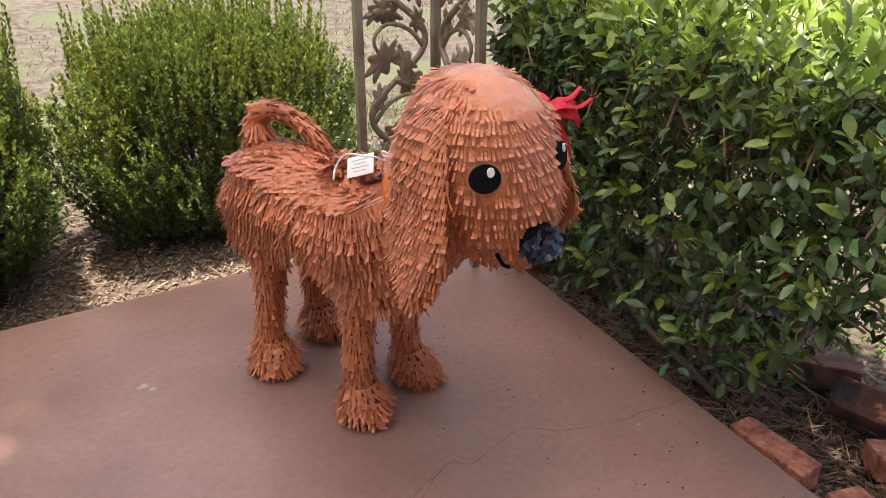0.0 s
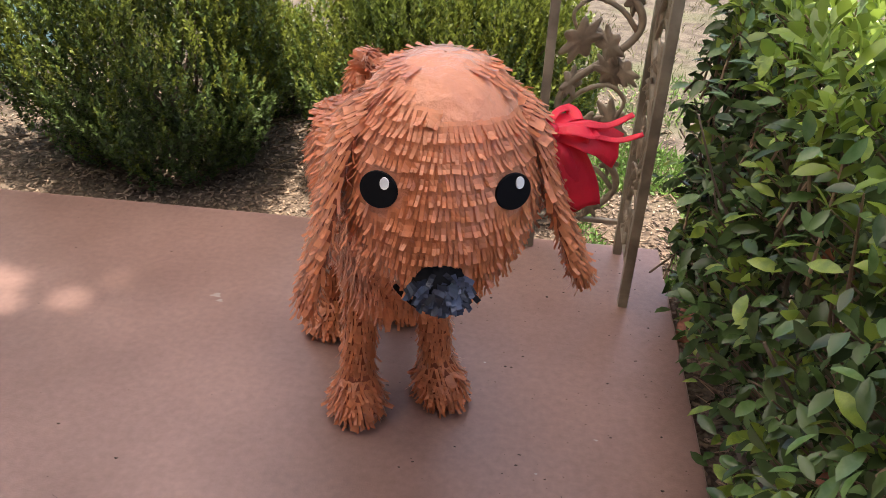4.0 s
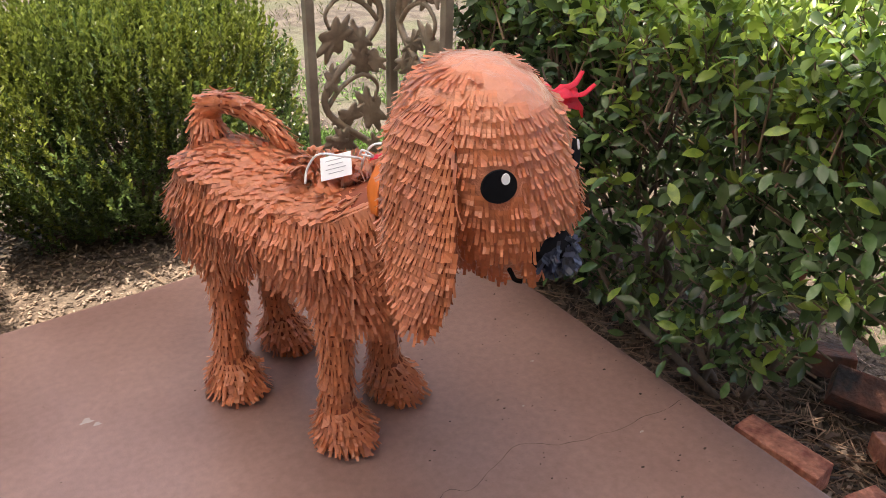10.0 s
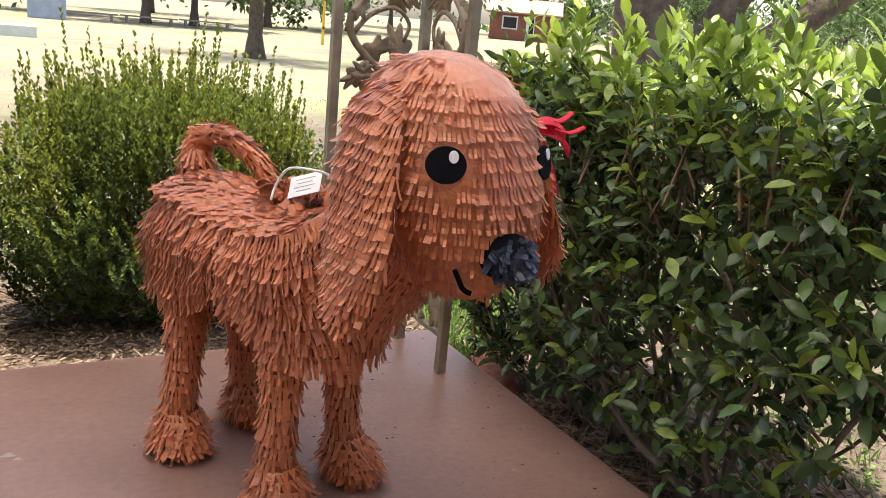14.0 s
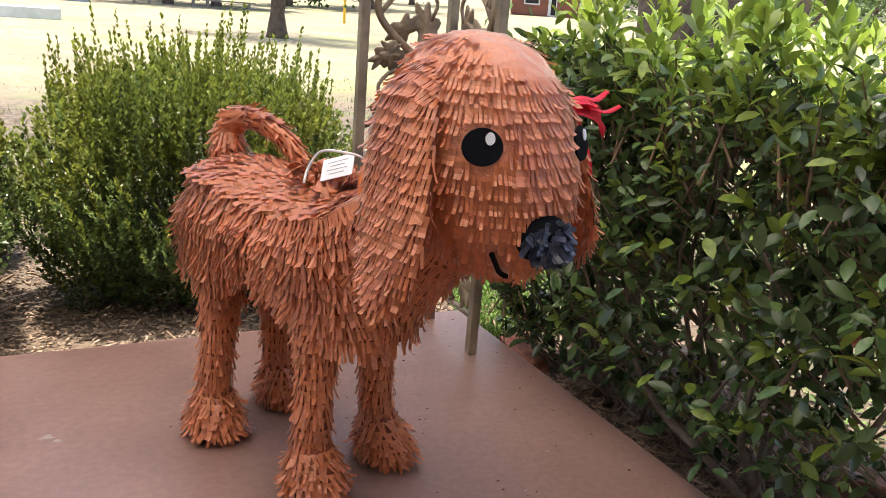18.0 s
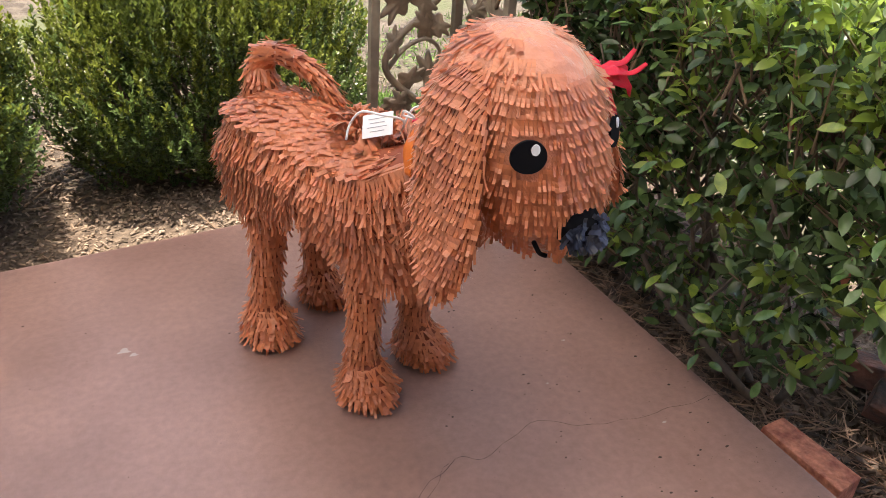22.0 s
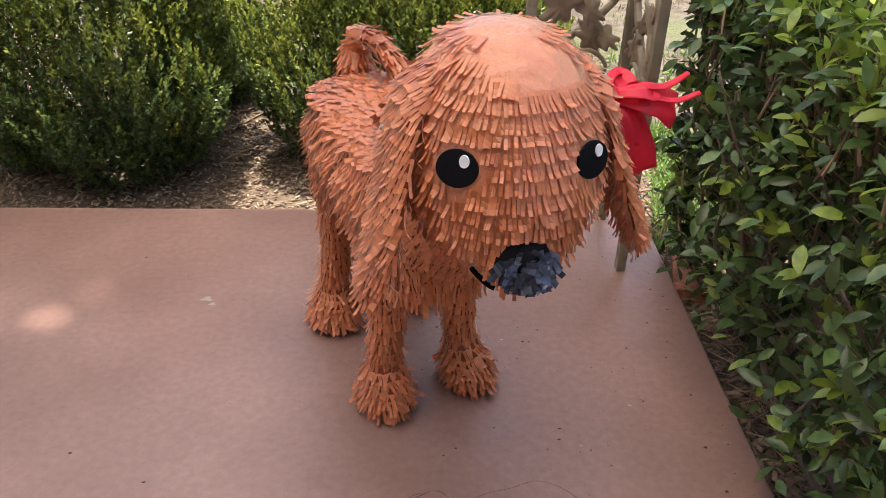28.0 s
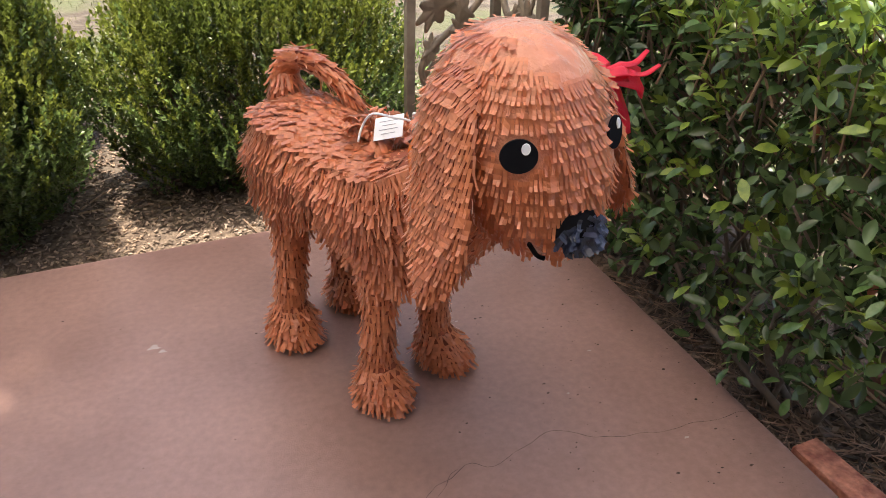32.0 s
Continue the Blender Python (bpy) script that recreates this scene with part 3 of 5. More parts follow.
def head_at(l, z):
    """The place on the face at that side and height."""
    best = None
    for i in range(241):
        v = i / 240
        if abs(lerp_table(HEAD, v)[0] - z) < (best[0] if best else 9):
            best = (abs(lerp_table(HEAD, v)[0] - z), v)
    v = best[1]
    half = lerp_table(HEAD, v)[1]
    u = math.acos(max(-1, min(1, -l / half))) / (2 * math.pi)
    p = head_point(u, v)
    n = (head_point(u + 0.01, v) - head_point(u - 0.01, v)).cross(head_point(u, v + 0.01) - head_point(u, v - 0.01)).normalized()
    if n.dot(p - Vector((-0.13, 0, -0.03))) < 0:
        n = -n
    return p, n


def build_head():
    vs, fs = surface(head_point, [i / 60 for i in range(61)], 90)
    vs = [v * (1 + (0.022 * noise.noise(v * 34) + 0.014 * noise.noise(v * 80)) * max(0.0, min(1.0, (v.z - 0.06) / 0.05))) for v in vs]
    ob = core("head", pinata, vs, fs, HEAD_AT, M_PAPER_SMOOTH_LIT, "round head with smooth crown paper, pale sheen put into its colour")
    centre = lambda v: Vector((-0.12, 0, -0.04))
    levels = []
    v = 0.05
    while v < 0.97:
        levels.append(v)
        step = (head_point(0.25, v + 0.01) - head_point(0.25, v)).length / 0.01
        v += 0.0218 / step
    eyes = [head_at(s, 0.0)[0] for s in (-0.095, 0.095)]
    mouth = []
    for i in range(9):
        k = i / 8
        p, n = head_at(-0.030 - 0.036 * k, -0.192 + 0.040 * k ** 1.5)
        mouth.append(p + n * 0.009)
    nose_at = Vector((0.060, -0.004, -0.132))
    bare = lambda p: p.z > 0.146 or p.z > 0.096 and p.x > -0.18 and noise.noise((p.x * 10, p.y * 10, 5.0)) > 0.02
    skip = lambda u, v, p: bare(p) or any((p + Vector((0, 0, -0.012)) - e).length < 0.042 for e in eyes) or (p - nose_at).length < 0.040 or any((p + Vector((0, 0, -0.012)) - q).length < 0.017 for q in mouth)
    low = [v for v in levels if lerp_table(HEAD, v)[0] < 0.098]
    fringe_rows(ob, head_point, low, 0.0258, 0.0068, 0.0105, centre, HEAD_AT, skip=skip, sway=0.085)
    fringe_rows(ob, head_point, [v for v in levels if v not in low], 0.028, 0.0072, 0.011, centre, HEAD_AT, skip=skip, sway=0.26, name="crown_fringe")
    for s in (-0.095, 0.095):
        p, n = head_at(s, 0.0)
        n = (n + Vector((0.45, 0, 0.0))).normalized()
        turn = n.to_track_quat("Z", "Y").to_matrix().to_4x4()
        bm = bmesh.new()
        bmesh.ops.create_cone(bm, cap_ends=True, segments=40, radius1=0.0292, radius2=0.0284, depth=0.004, matrix=Matrix.Diagonal((1.05, 0.95, 1, 1)))
        eye = part("eye", bm, M_BLACK, ob, "flat black paper eye disc")
        at = Matrix.Translation(p + n * 0.006) @ turn
        eye.matrix_local = at
        bm = bmesh.new()
        bmesh.ops.create_cone(bm, cap_ends=True, segments=20, radius1=0.0082, radius2=0.0078, depth=0.002, matrix=Matrix.Diagonal((0.9, 1.15, 1, 1)))
        dot = part("eye_highlight", bm, M_WHITE, ob, "white paper dot")
        dot.matrix_local = at @ pose(0.010, 0.012, 0.0035)
    # nose: black paper cone with a tuft of navy strips on its end
    nose_m = Matrix.Translation((0.036, -0.004, -0.127)) @ pose(0, 0, 0, 0, 18, 0)
    bm = bmesh.new()
    bmesh.ops.create_uvsphere(bm, u_segments=28, v_segments=16, radius=1.0, matrix=nose_m @ Matrix.Diagonal((0.050, 0.046, 0.040, 1)))
    part("nose", bm, M_BLACK, ob, "black paper nose with a navy tissue tuft", True)
    out = ([], [])
    for i in range(150):
        a, r = rnd.uniform(0, 2 * math.pi), math.sqrt(rnd.random()) * 0.86
        q = Vector((0.051 * math.sqrt(max(0, 1 - r * r)), 0.049 * r * math.cos(a), 0.006 + 0.038 * r * math.sin(a)))
        n = Vector((1.0, q.y * 14, q.z * 14)).normalized()
        d = Vector((rnd.gauss(0.25, 0.35), q.y * 9 + rnd.gauss(0, 0.35), -0.75 + rnd.gauss(0, 0.3)))
        d = (d - n * d.dot(n) * 0.8).normalized()
        n = (n - d * n.dot(d)).normalized()
        turn = nose_m.to_3x3()
        strip(out, nose_m @ q, turn @ d, turn @ n, 0.0105, 0.019, 0.010, 0.30)
    link("nose_fringe", mesh_of("nose_fringe", *out, M_NOSE), ob, "crumpled navy tissue strips")
    link("mouth", mesh_of("mouth", *tube(catmull(mouth, 16), 0.0042, 8), M_BLACK, True), ob, "black curved mouth line")
    return ob


head = build_head()


def build_ear(side, path, widths):
    """A flat hanging ear; path in head space down its middle, widths front to back."""
    pts = catmull(path, 40)

    def at(v):
        x = max(0.0, min(0.9999, v)) * 40
        k = int(x)
        return pts[k].lerp(pts[k + 1], x - k)

    def point(u, v):
        c = at(v)
        d = (at(v + 0.02) - at(v - 0.02)).normalized()
        w = lerp_table(widths, max(0.0, min(1.0, v)))[0] / 2
        fwd = Vector((1, 0, 0))
        out = fwd.cross(d).normalized()
        if out.y * side < 0:
            out = -out
        a = 2 * math.pi * u
        c2, s2 = math.cos(a), math.sin(a)
        bend = -0.016 * c2 * c2
        return c + fwd * (math.copysign(abs(c2) ** 0.8, c2) * w) + out * (0.011 * s2 + bend)
    vs, fs = surface(point, [i / 24 for i in range(25)], 24)
    fs.append(tuple(24 * 24 + k for k in range(24)))
    fs.append(tuple(range(24))[::-1])
    ob = core("ear", pinata, vs, fs, HEAD_AT, label="long floppy hanging ear in rows of fringe")
    total = sum((a - b).length for a, b in zip(pts, pts[1:]))
    rows = int(total / 0.0202)
    fringe_rows(ob, point, [0.02 + 0.95 * i / rows for i in range(rows + 1)], 0.0256, 0.0068, 0.0100, at, HEAD_AT, sway=0.085)


EAR_W = [(0.09,), (0.140,), (0.164,), (0.174,), (0.170,), (0.130,), (0.052,)]
build_ear(-1, [(-0.135, -0.085, 0.112), (-0.130, -0.143, 0.066), (-0.118, -0.167, 0.0), (-0.104, -0.182, -0.070), (-0.090, -0.196, -0.135), (-0.074, -0.210, -0.195), (-0.058, -0.222, -0.246)], EAR_W)
build_ear(1, [(-0.140, 0.085, 0.112), (-0.138, 0.143, 0.066), (-0.134, 0.168, 0.0), (-0.130, 0.190, -0.062), (-0.127, 0.213, -0.122), (-0.125, 0.238, -0.180), (-0.125, 0.260, -0.228)], EAR_W)


def ribbon(path, width, normal, taper=1.0, crease=None):
    """A band of ribbon with a little thickness along a curve."""
    pts = catmull(path, 14)
    crease = min(0.004, width * 0.07) if crease is None else crease
    vs, fs = [], []
    for i, p in enumerate(pts):
        d = (pts[min(i + 1, 14)] - pts[max(i - 1, 0)]).normalized()
        s = d.cross(Vector(normal)).normalized()
        n = s.cross(d)
        k = i / 14
        w = width * (0.35 + 0.65 * min(1.0, k * 2.2)) * (1 + (taper - 1) * k) / 2
        for q in (-1, -0.33, 0.33, 1):
            vs.append(p + s * (w * q) + n * (crease * (math.cos(q * 5 + k * 4)) + 0.0008))
        for q in (1, 0.33, -0.33, -1):
            vs.append(p + s * (w * q) + n * (crease * (math.cos(q * 5 + k * 4)) - 0.0008))
    for i in range(14):
        for q in range(8):
            q2 = (q + 1) % 8
            fs.append((i * 8 + q, i * 8 + q2, i * 8 + 8 + q2, i * 8 + 8 + q))
    fs.append(tuple(range(8))[::-1])
    fs.append(tuple(14 * 8 + q for q in range(8)))
    return vs, fs


def build_bow():
    bow = new("bow")
    bow.parent = pinata
    bow.matrix_local = HEAD_AT
    bow["label"] = "red ribbon bow tied beside the ear"
    knot = Vector((-0.130, 0.166, 0.038))
    bm = bmesh.new()
    bmesh.ops.create_uvsphere(bm, u_segments=14, v_segments=10, radius=1.0, matrix=Matrix.Translation(knot) @ Matrix.Diagonal((0.020, 0.016, 0.022, 1)))
    for v in bm.verts:
        v.co += Vector((noise.noise(v.co * 60), noise.noise(v.co * 60 + Vector((5, 0, 0))), 0)) * 0.006
    part("knot", bm, M_RED, bow, "", True)

    def rel(*p):
        return [knot + Vector(q) for q in p]
    for path, w, nrm, tp in (
            (rel((0, 0, 0), (0.022, 0.030, -0.030), (0.020, 0.056, -0.080), (0.018, 0.066, -0.128)), 0.066, (0.78, 0.10, 0.6), 1.0),
            (rel((0, 0, 0), (0.016, 0.045, 0.002), (0.012, 0.082, -0.008), (0.004, 0.116, -0.030)), 0.060, (0.66, -0.22, 0.72), 1.0),
            (rel((0, 0, 0), (0.024, 0.012, -0.022), (0.026, 0.026, -0.050), (0.022, 0.038, -0.080)), 0.042, (0.95, -0.2, 0.25), 0.9),
            (rel((0, 0, 0), (-0.03, 0.03, 0.01), (-0.055, 0.055, 0.0), (-0.08, 0.085, -0.03)), 0.05, (-0.3, 0.3, 0.9), 0.9),
            (rel((0, 0, 0), (0.008, 0.050, 0.016), (0.0, 0.095, 0.012), (-0.012, 0.136, 0.026)), 0.022, (0.5, -0.2, 0.8), 0.35),
            (rel((0, 0, 0), (0.010, 0.060, 0.0), (0.012, 0.110, -0.008), (0.010, 0.150, 0.002)), 0.020, (0.4, 0.2, 0.9), 0.35)):
        link("tail", mesh_of("ribbon", *ribbon(path, w, nrm, tp), M_RED, True), bow)
    for path, w in ((rel((0, 0, 0), (0.022, 0.022, 0.012), (0.024, 0.050, 0.012), (0.016, 0.066, 0.002), (0.010, 0.050, 0.0), (0.0, 0.01, 0.0)), 0.030), (rel((0, 0, 0), (-0.03, 0.015, 0.018), (-0.055, 0.04, 0.016), (-0.03, 0.05, 0.005), (0.0, 0.01, 0.0)), 0.022)):
        link("loop", mesh_of("ribbon", *ribbon(path, w, (0.5, -0.4, 0.8)), M_RED, True), bow)


build_bow()


def build_hatch():
    """The filling hole in the back: torn flaps, string, tag."""
    hole = new("hatch")
    hole.parent = pinata
    hole.matrix_local = BODY_AT
    hole["label"] = "torn filling hole with loose tissue flaps"
    out = ([], [])
    for i in range(130):
        a = rnd.uniform(0, 2 * math.pi)
        r = rnd.uniform(0.035, 0.065)
        p = body_top(0.085 + r * math.cos(a) * 1.25, 0.02 + r * math.sin(a))
        d = Vector((math.cos(a) * rnd.uniform(-1, 1), math.sin(a) * rnd.uniform(-1, 1), rnd.uniform(0.2, 0.9))).normalized()
        n = d.orthogonal().normalized()
        strip(out, p, d, n, 0.024, 0.044, 0.018, 0.6)
    link("flap", mesh_of("flap", *out, M_PAPER), hole)
    # larger curled petals of torn tissue behind the tag
    for i in range(34):
        a, r = rnd.uniform(0, 2 * math.pi), rnd.uniform(0.012, 0.055)
        root = body_top(0.030 + r * math.cos(a), 0.005 + r * math.sin(a))
        way = Vector((math.cos(a) * 0.7 + rnd.gauss(0, 0.3), math.sin(a) * 0.7 + rnd.gauss(0, 0.3), 0)).normalized()
        tall, long = rnd.uniform(0.020, 0.044), rnd.uniform(0.018, 0.042)
        path = [root, root + way * long * 0.35 + Vector((0, 0, tall * 0.7)), root + way * long * 0.8 + Vector((0, 0, tall)), root + way * long * 1.15 + Vector((0, 0, tall * rnd.uniform(0.5, 0.9)))]
        side = (way.cross(Vector((0, 0, 1))) * rnd.gauss(0, 0.4) + way * 0.6 + Vector((0, 0, 0.6))).normalized()
        link("flap", mesh_of("flap", *ribbon(path, rnd.uniform(0.016, 0.030), side, rnd.uniform(0.7, 1.1), 0.003), M_PAPER), hole)
    bm = box_bm((0.068, 0.050, 0.0012), Matrix(), 0.0004, 1)
    tag = part("tag", bm, M_WHITE, hole, "white printed paper tag")
    tag_at = pose(0.086, -0.034, 0.634, 45, -20, 20)
    tag.matrix_local = tag_at
    for i in range(4):
        bm = box_bm((0.044 - 0.012 * (i % 2), 0.0013, 0.0006), pose(0, 0.014 - 0.009 * i, 0.0011))
        line = part("print_line", bm, M_INK, hole)
        line.matrix_local = tag_at
    loops = ([(0.11, 0.0, 0.60), (0.14, -0.02, 0.655), (0.11, -0.05, 0.668), (0.06, -0.055, 0.66), (0.035, -0.06, 0.625), (0.04, -0.075, 0.60)],
             [(0.11, 0.0, 0.60), (0.13, 0.02, 0.665), (0.17, 0.03, 0.675), (0.20, 0.02, 0.66)],
             [(0.12, 0.0, 0.655), (0.135, -0.012, 0.672), (0.15, 0.0, 0.66), (0.135, 0.012, 0.65), (0.12, 0.0, 0.655)])
    for path in loops:
        link("string", mesh_of("string", *tube(catmull([Vector(p) for p in path], 24), 0.0024, 8), M_WHITE, True), hole, "white cotton string")
    link("ribbon_end", mesh_of("ribbon_end", *ribbon([Vector((0.13, 0.02, 0.64)), Vector((0.17, 0.025, 0.66)), Vector((0.21, 0.02, 0.665)), Vector((0.25, 0.01, 0.66))], 0.03, (0, -0.4, 1)), M_RED, True), hole, "red ribbon end")
    link("collar_paper", mesh_of("collar_paper", *ribbon([Vector((0.215, -0.070, 0.690)), Vector((0.222, -0.100, 0.665)), Vector((0.228, -0.114, 0.640)), Vector((0.234, -0.120, 0.610))], 0.044, (-0.55, -0.75, 0.35), 0.9, 0.002), M_BRIGHT_PAPER, True), hole, "smooth bright orange paper band")


build_hatch()

# ---- plants ----
grow = np.random.RandomState(11)


def unit(a):
    return a / np.maximum(np.linalg.norm(a, axis=1, keepdims=True), 1e-9)


def leaf_arrays(p, axis, up, length, width, big):
    """Vertices and faces of many folded leaves: base p, along axis, facing up."""
    axis = unit(axis)
    side = unit(np.cross(axis, up))
    face = np.cross(side, axis)
    L, W = length[:, None], width[:, None] / 2
    if big:
        rows = [p]
        for along, wide, fall in ((.20, .62, .0), (.48, 1.0, .03), (.78, .74, .09)):
            mid = p + axis * L * along - face * L * fall
            rows += [mid - side * W * wide + face * W * wide * .32, mid, mid + side * W * wide + face * W * wide * .32]
        rows.append(p + axis * L - face * L * .17)
        pattern = [(0, 2, 1), (0, 3, 2), (1, 2, 5, 4), (2, 3, 6, 5), (4, 5, 8, 7), (5, 6, 9, 8), (7, 8, 10), (8, 9, 10)]
    else:
        rows = [p, p + axis * L * .52 - side * W + face * W * .3, p + axis * L * .55, p + axis * L * .52 + side * W + face * W * .3, p + axis * L]
        pattern = [(0, 2, 1), (0, 3, 2), (1, 2, 4), (2, 3, 4)]
    k = len(rows)
    vs = np.stack(rows, 1).reshape(-1, 3)
    base = np.arange(len(p)) * k
    fs = []
    for f in pattern:
        fs += (base[:, None] + np.array(f)).tolist()
    return vs, fs


def sprig_leaves(tips, ways, stem, count, length, width, spread, big, jitter=0.35, droop=0.0):
    """Leaves set round many short shoots: from tip - way*stem up to the tip."""
    n = len(tips)
    t = np.tile(np.linspace(0, 1, count), n) + grow.uniform(-.05, .05, n * count)
    ways = unit(ways)
    w = np.repeat(ways, count, 0)
    p = np.repeat(tips, count, 0) - w * (stem if np.isscalar(stem) else np.repeat(stem, count))[..., None] * (1 - t)[:, None] if not np.isscalar(stem) else np.repeat(tips, count, 0) - w * stem * (1 - t)[:, None]
    a = np.tile(np.arange(count) * 2.4, n) + np.repeat(grow.uniform(0, 6.3, n), count)
    ref = np.where(np.abs(w[:, 2:3]) > 0.9, np.array([[1., 0, 0]]), np.array([[0., 0, 1.]]))
    s = unit(np.cross(w, ref))
    u = np.cross(w, s)
    radial = s * np.cos(a)[:, None] + u * np.sin(a)[:, None]
    lean = spread * (1.1 - 0.6 * t)[:, None]
    axis = w * 0.8 + radial * lean + grow.normal(0, jitter, (n * count, 3)) * 0.5 - np.array([[0, 0, droop]])
    up = w * 0.9 - radial * 0.2 + np.array([[0, 0, 0.7]]) + grow.normal(0, jitter, (n * count, 3))
    k = n * count
    ln = length * grow.uniform(*((0.45, 1.25) if big else (0.6, 1.15)), k)
    return leaf_arrays(p, axis, up, ln, ln * width * grow.uniform(0.85, 1.15, k), big)


def stems(starts, ends, r0, r1, sag=0.05, sides=5):
    out = []
    for a, b in zip(starts, ends):
        a, b = Vector(a), Vector(b)
        mid = (a + b) / 2 + Vector(grow.normal(0, sag, 3).tolist())
        out.append(tube(catmull([a, mid, b], 6), [r0 + (r1 - r0) * i / 6 for i in range(7)], sides))
    return join(out)


def build_boxwood(x, y, rx, ry, height, shoots, label, spill=0.0):
    """A loose upright boxwood: short shoots all over an uneven rounded form."""
    bush = new("boxwood_bush")
    bush.location = (x, y, ground_height(x, y))
    tagged(bush, label, "bush", "boxwood bushes")
    n = shoots
    az = grow.uniform(0, 2 * np.pi, n)
    h = grow.uniform(0.04, 1.0, n) ** 0.85
    lump = 1 + 0.13 * np.sin(3 * az + x * 5) + 0.09 * np.sin(5 * az + 9 * h + y * 7)
    girth = np.where(h < 0.35, 0.62 + 1.05 * h, np.sqrt(np.maximum(0, 1 - (np.maximum(0, h - 0.35) / 0.72) ** 2.6)))
    depth = 1 - 0.55 * grow.uniform(0, 1, n) ** 1.6
    r = girth * lump * depth
    tips = np.stack([np.cos(az) * rx * r * np.where(np.cos(az) < 0, 1 + spill * h, 1.0), np.sin(az) * ry * r, h * height], 1)
    ways = np.stack([np.cos(az) * (0.65 - 0.50 * h), np.sin(az) * (0.65 - 0.50 * h), 0.55 + 0.75 * h], 1) + grow.normal(0, .18, (n, 3))
    young = (depth > 0.66) & (grow.uniform(0, 1, n) < np.clip((h - 0.3) * 2.2, 0.12, 0.8))
    # tall shoots standing above the top
    m = int(n * 0.10)
    az2, r2 = grow.uniform(0, 2 * np.pi, m), np.sqrt(grow.uniform(0, 1, m)) * 0.85
    tall = np.stack([np.cos(az2) * rx * r2, np.sin(az2) * ry * r2, height * (0.84 + 0.17 * (1 - r2 * r2)) + np.abs(grow.normal(0.02, 0.06, m)) + 0.07 * (grow.uniform(0, 1, m) < 0.12)], 1)
    tall_way = np.stack([np.cos(az2) * .12, np.sin(az2) * .12, np.ones(m)], 1) + grow.normal(0, .06, (m, 3))
    old_leaf = sprig_leaves(tips[~young], ways[~young], 0.085, 15, 0.0205, 0.62, 0.9, False)
    new_leaf = join([sprig_leaves(tips[young], ways[young], 0.08, 15, 0.0190, 0.62, 0.8, False), sprig_leaves(tall, tall_way, 0.16, 24, 0.019, 0.60, 0.55, False, 0.25)])
    tagged(link("leaves", mesh_of("leaves", *old_leaf, M_BOX), bush), kind="stuff")
    tagged(link("young_leaves", mesh_of("young_leaves", *new_leaf, M_BOX_NEW), bush, "pale green young leaves at the top"), kind="stuff")
    starts = [(grow.normal(0, .05), grow.normal(0, .05), 0) for i in range(24)]
    picks = tips[grow.choice(n, 24)]
    tagged(link("twig_mass", mesh_of("twig_mass", *stems(starts, picks * 0.9, 0.011, 0.003, 0.04), M_BARK, True), bush), kind="stuff")


build_boxwood(0.70, 3.02, 0.54, 0.46, 0.745, 5400, "dense green boxwood bush with pale shoots beside the slab")
build_boxwood(-0.32, 2.90, 0.50, 0.46, 0.86, 5800, "dark green boxwood bush with bare reddish twigs low down", 0.75)
build_boxwood(-0.12, 3.50, 0.30, 0.26, 0.38, 1300, "low yellow-green boxwood sprouting between two larger bushes")


TURNED = ((1.42, 1.25, 0.69), (1.43, 1.02, 0.46), (1.44, 1.06, 0.47))


def hedge_face(z):
    """How far the side by the slab stands out at that height: drawn in low down."""
    return -0.045 * math.sin(min(1, z / 0.93) * math.pi) + 0.14 * max(0, 0.34 - z)


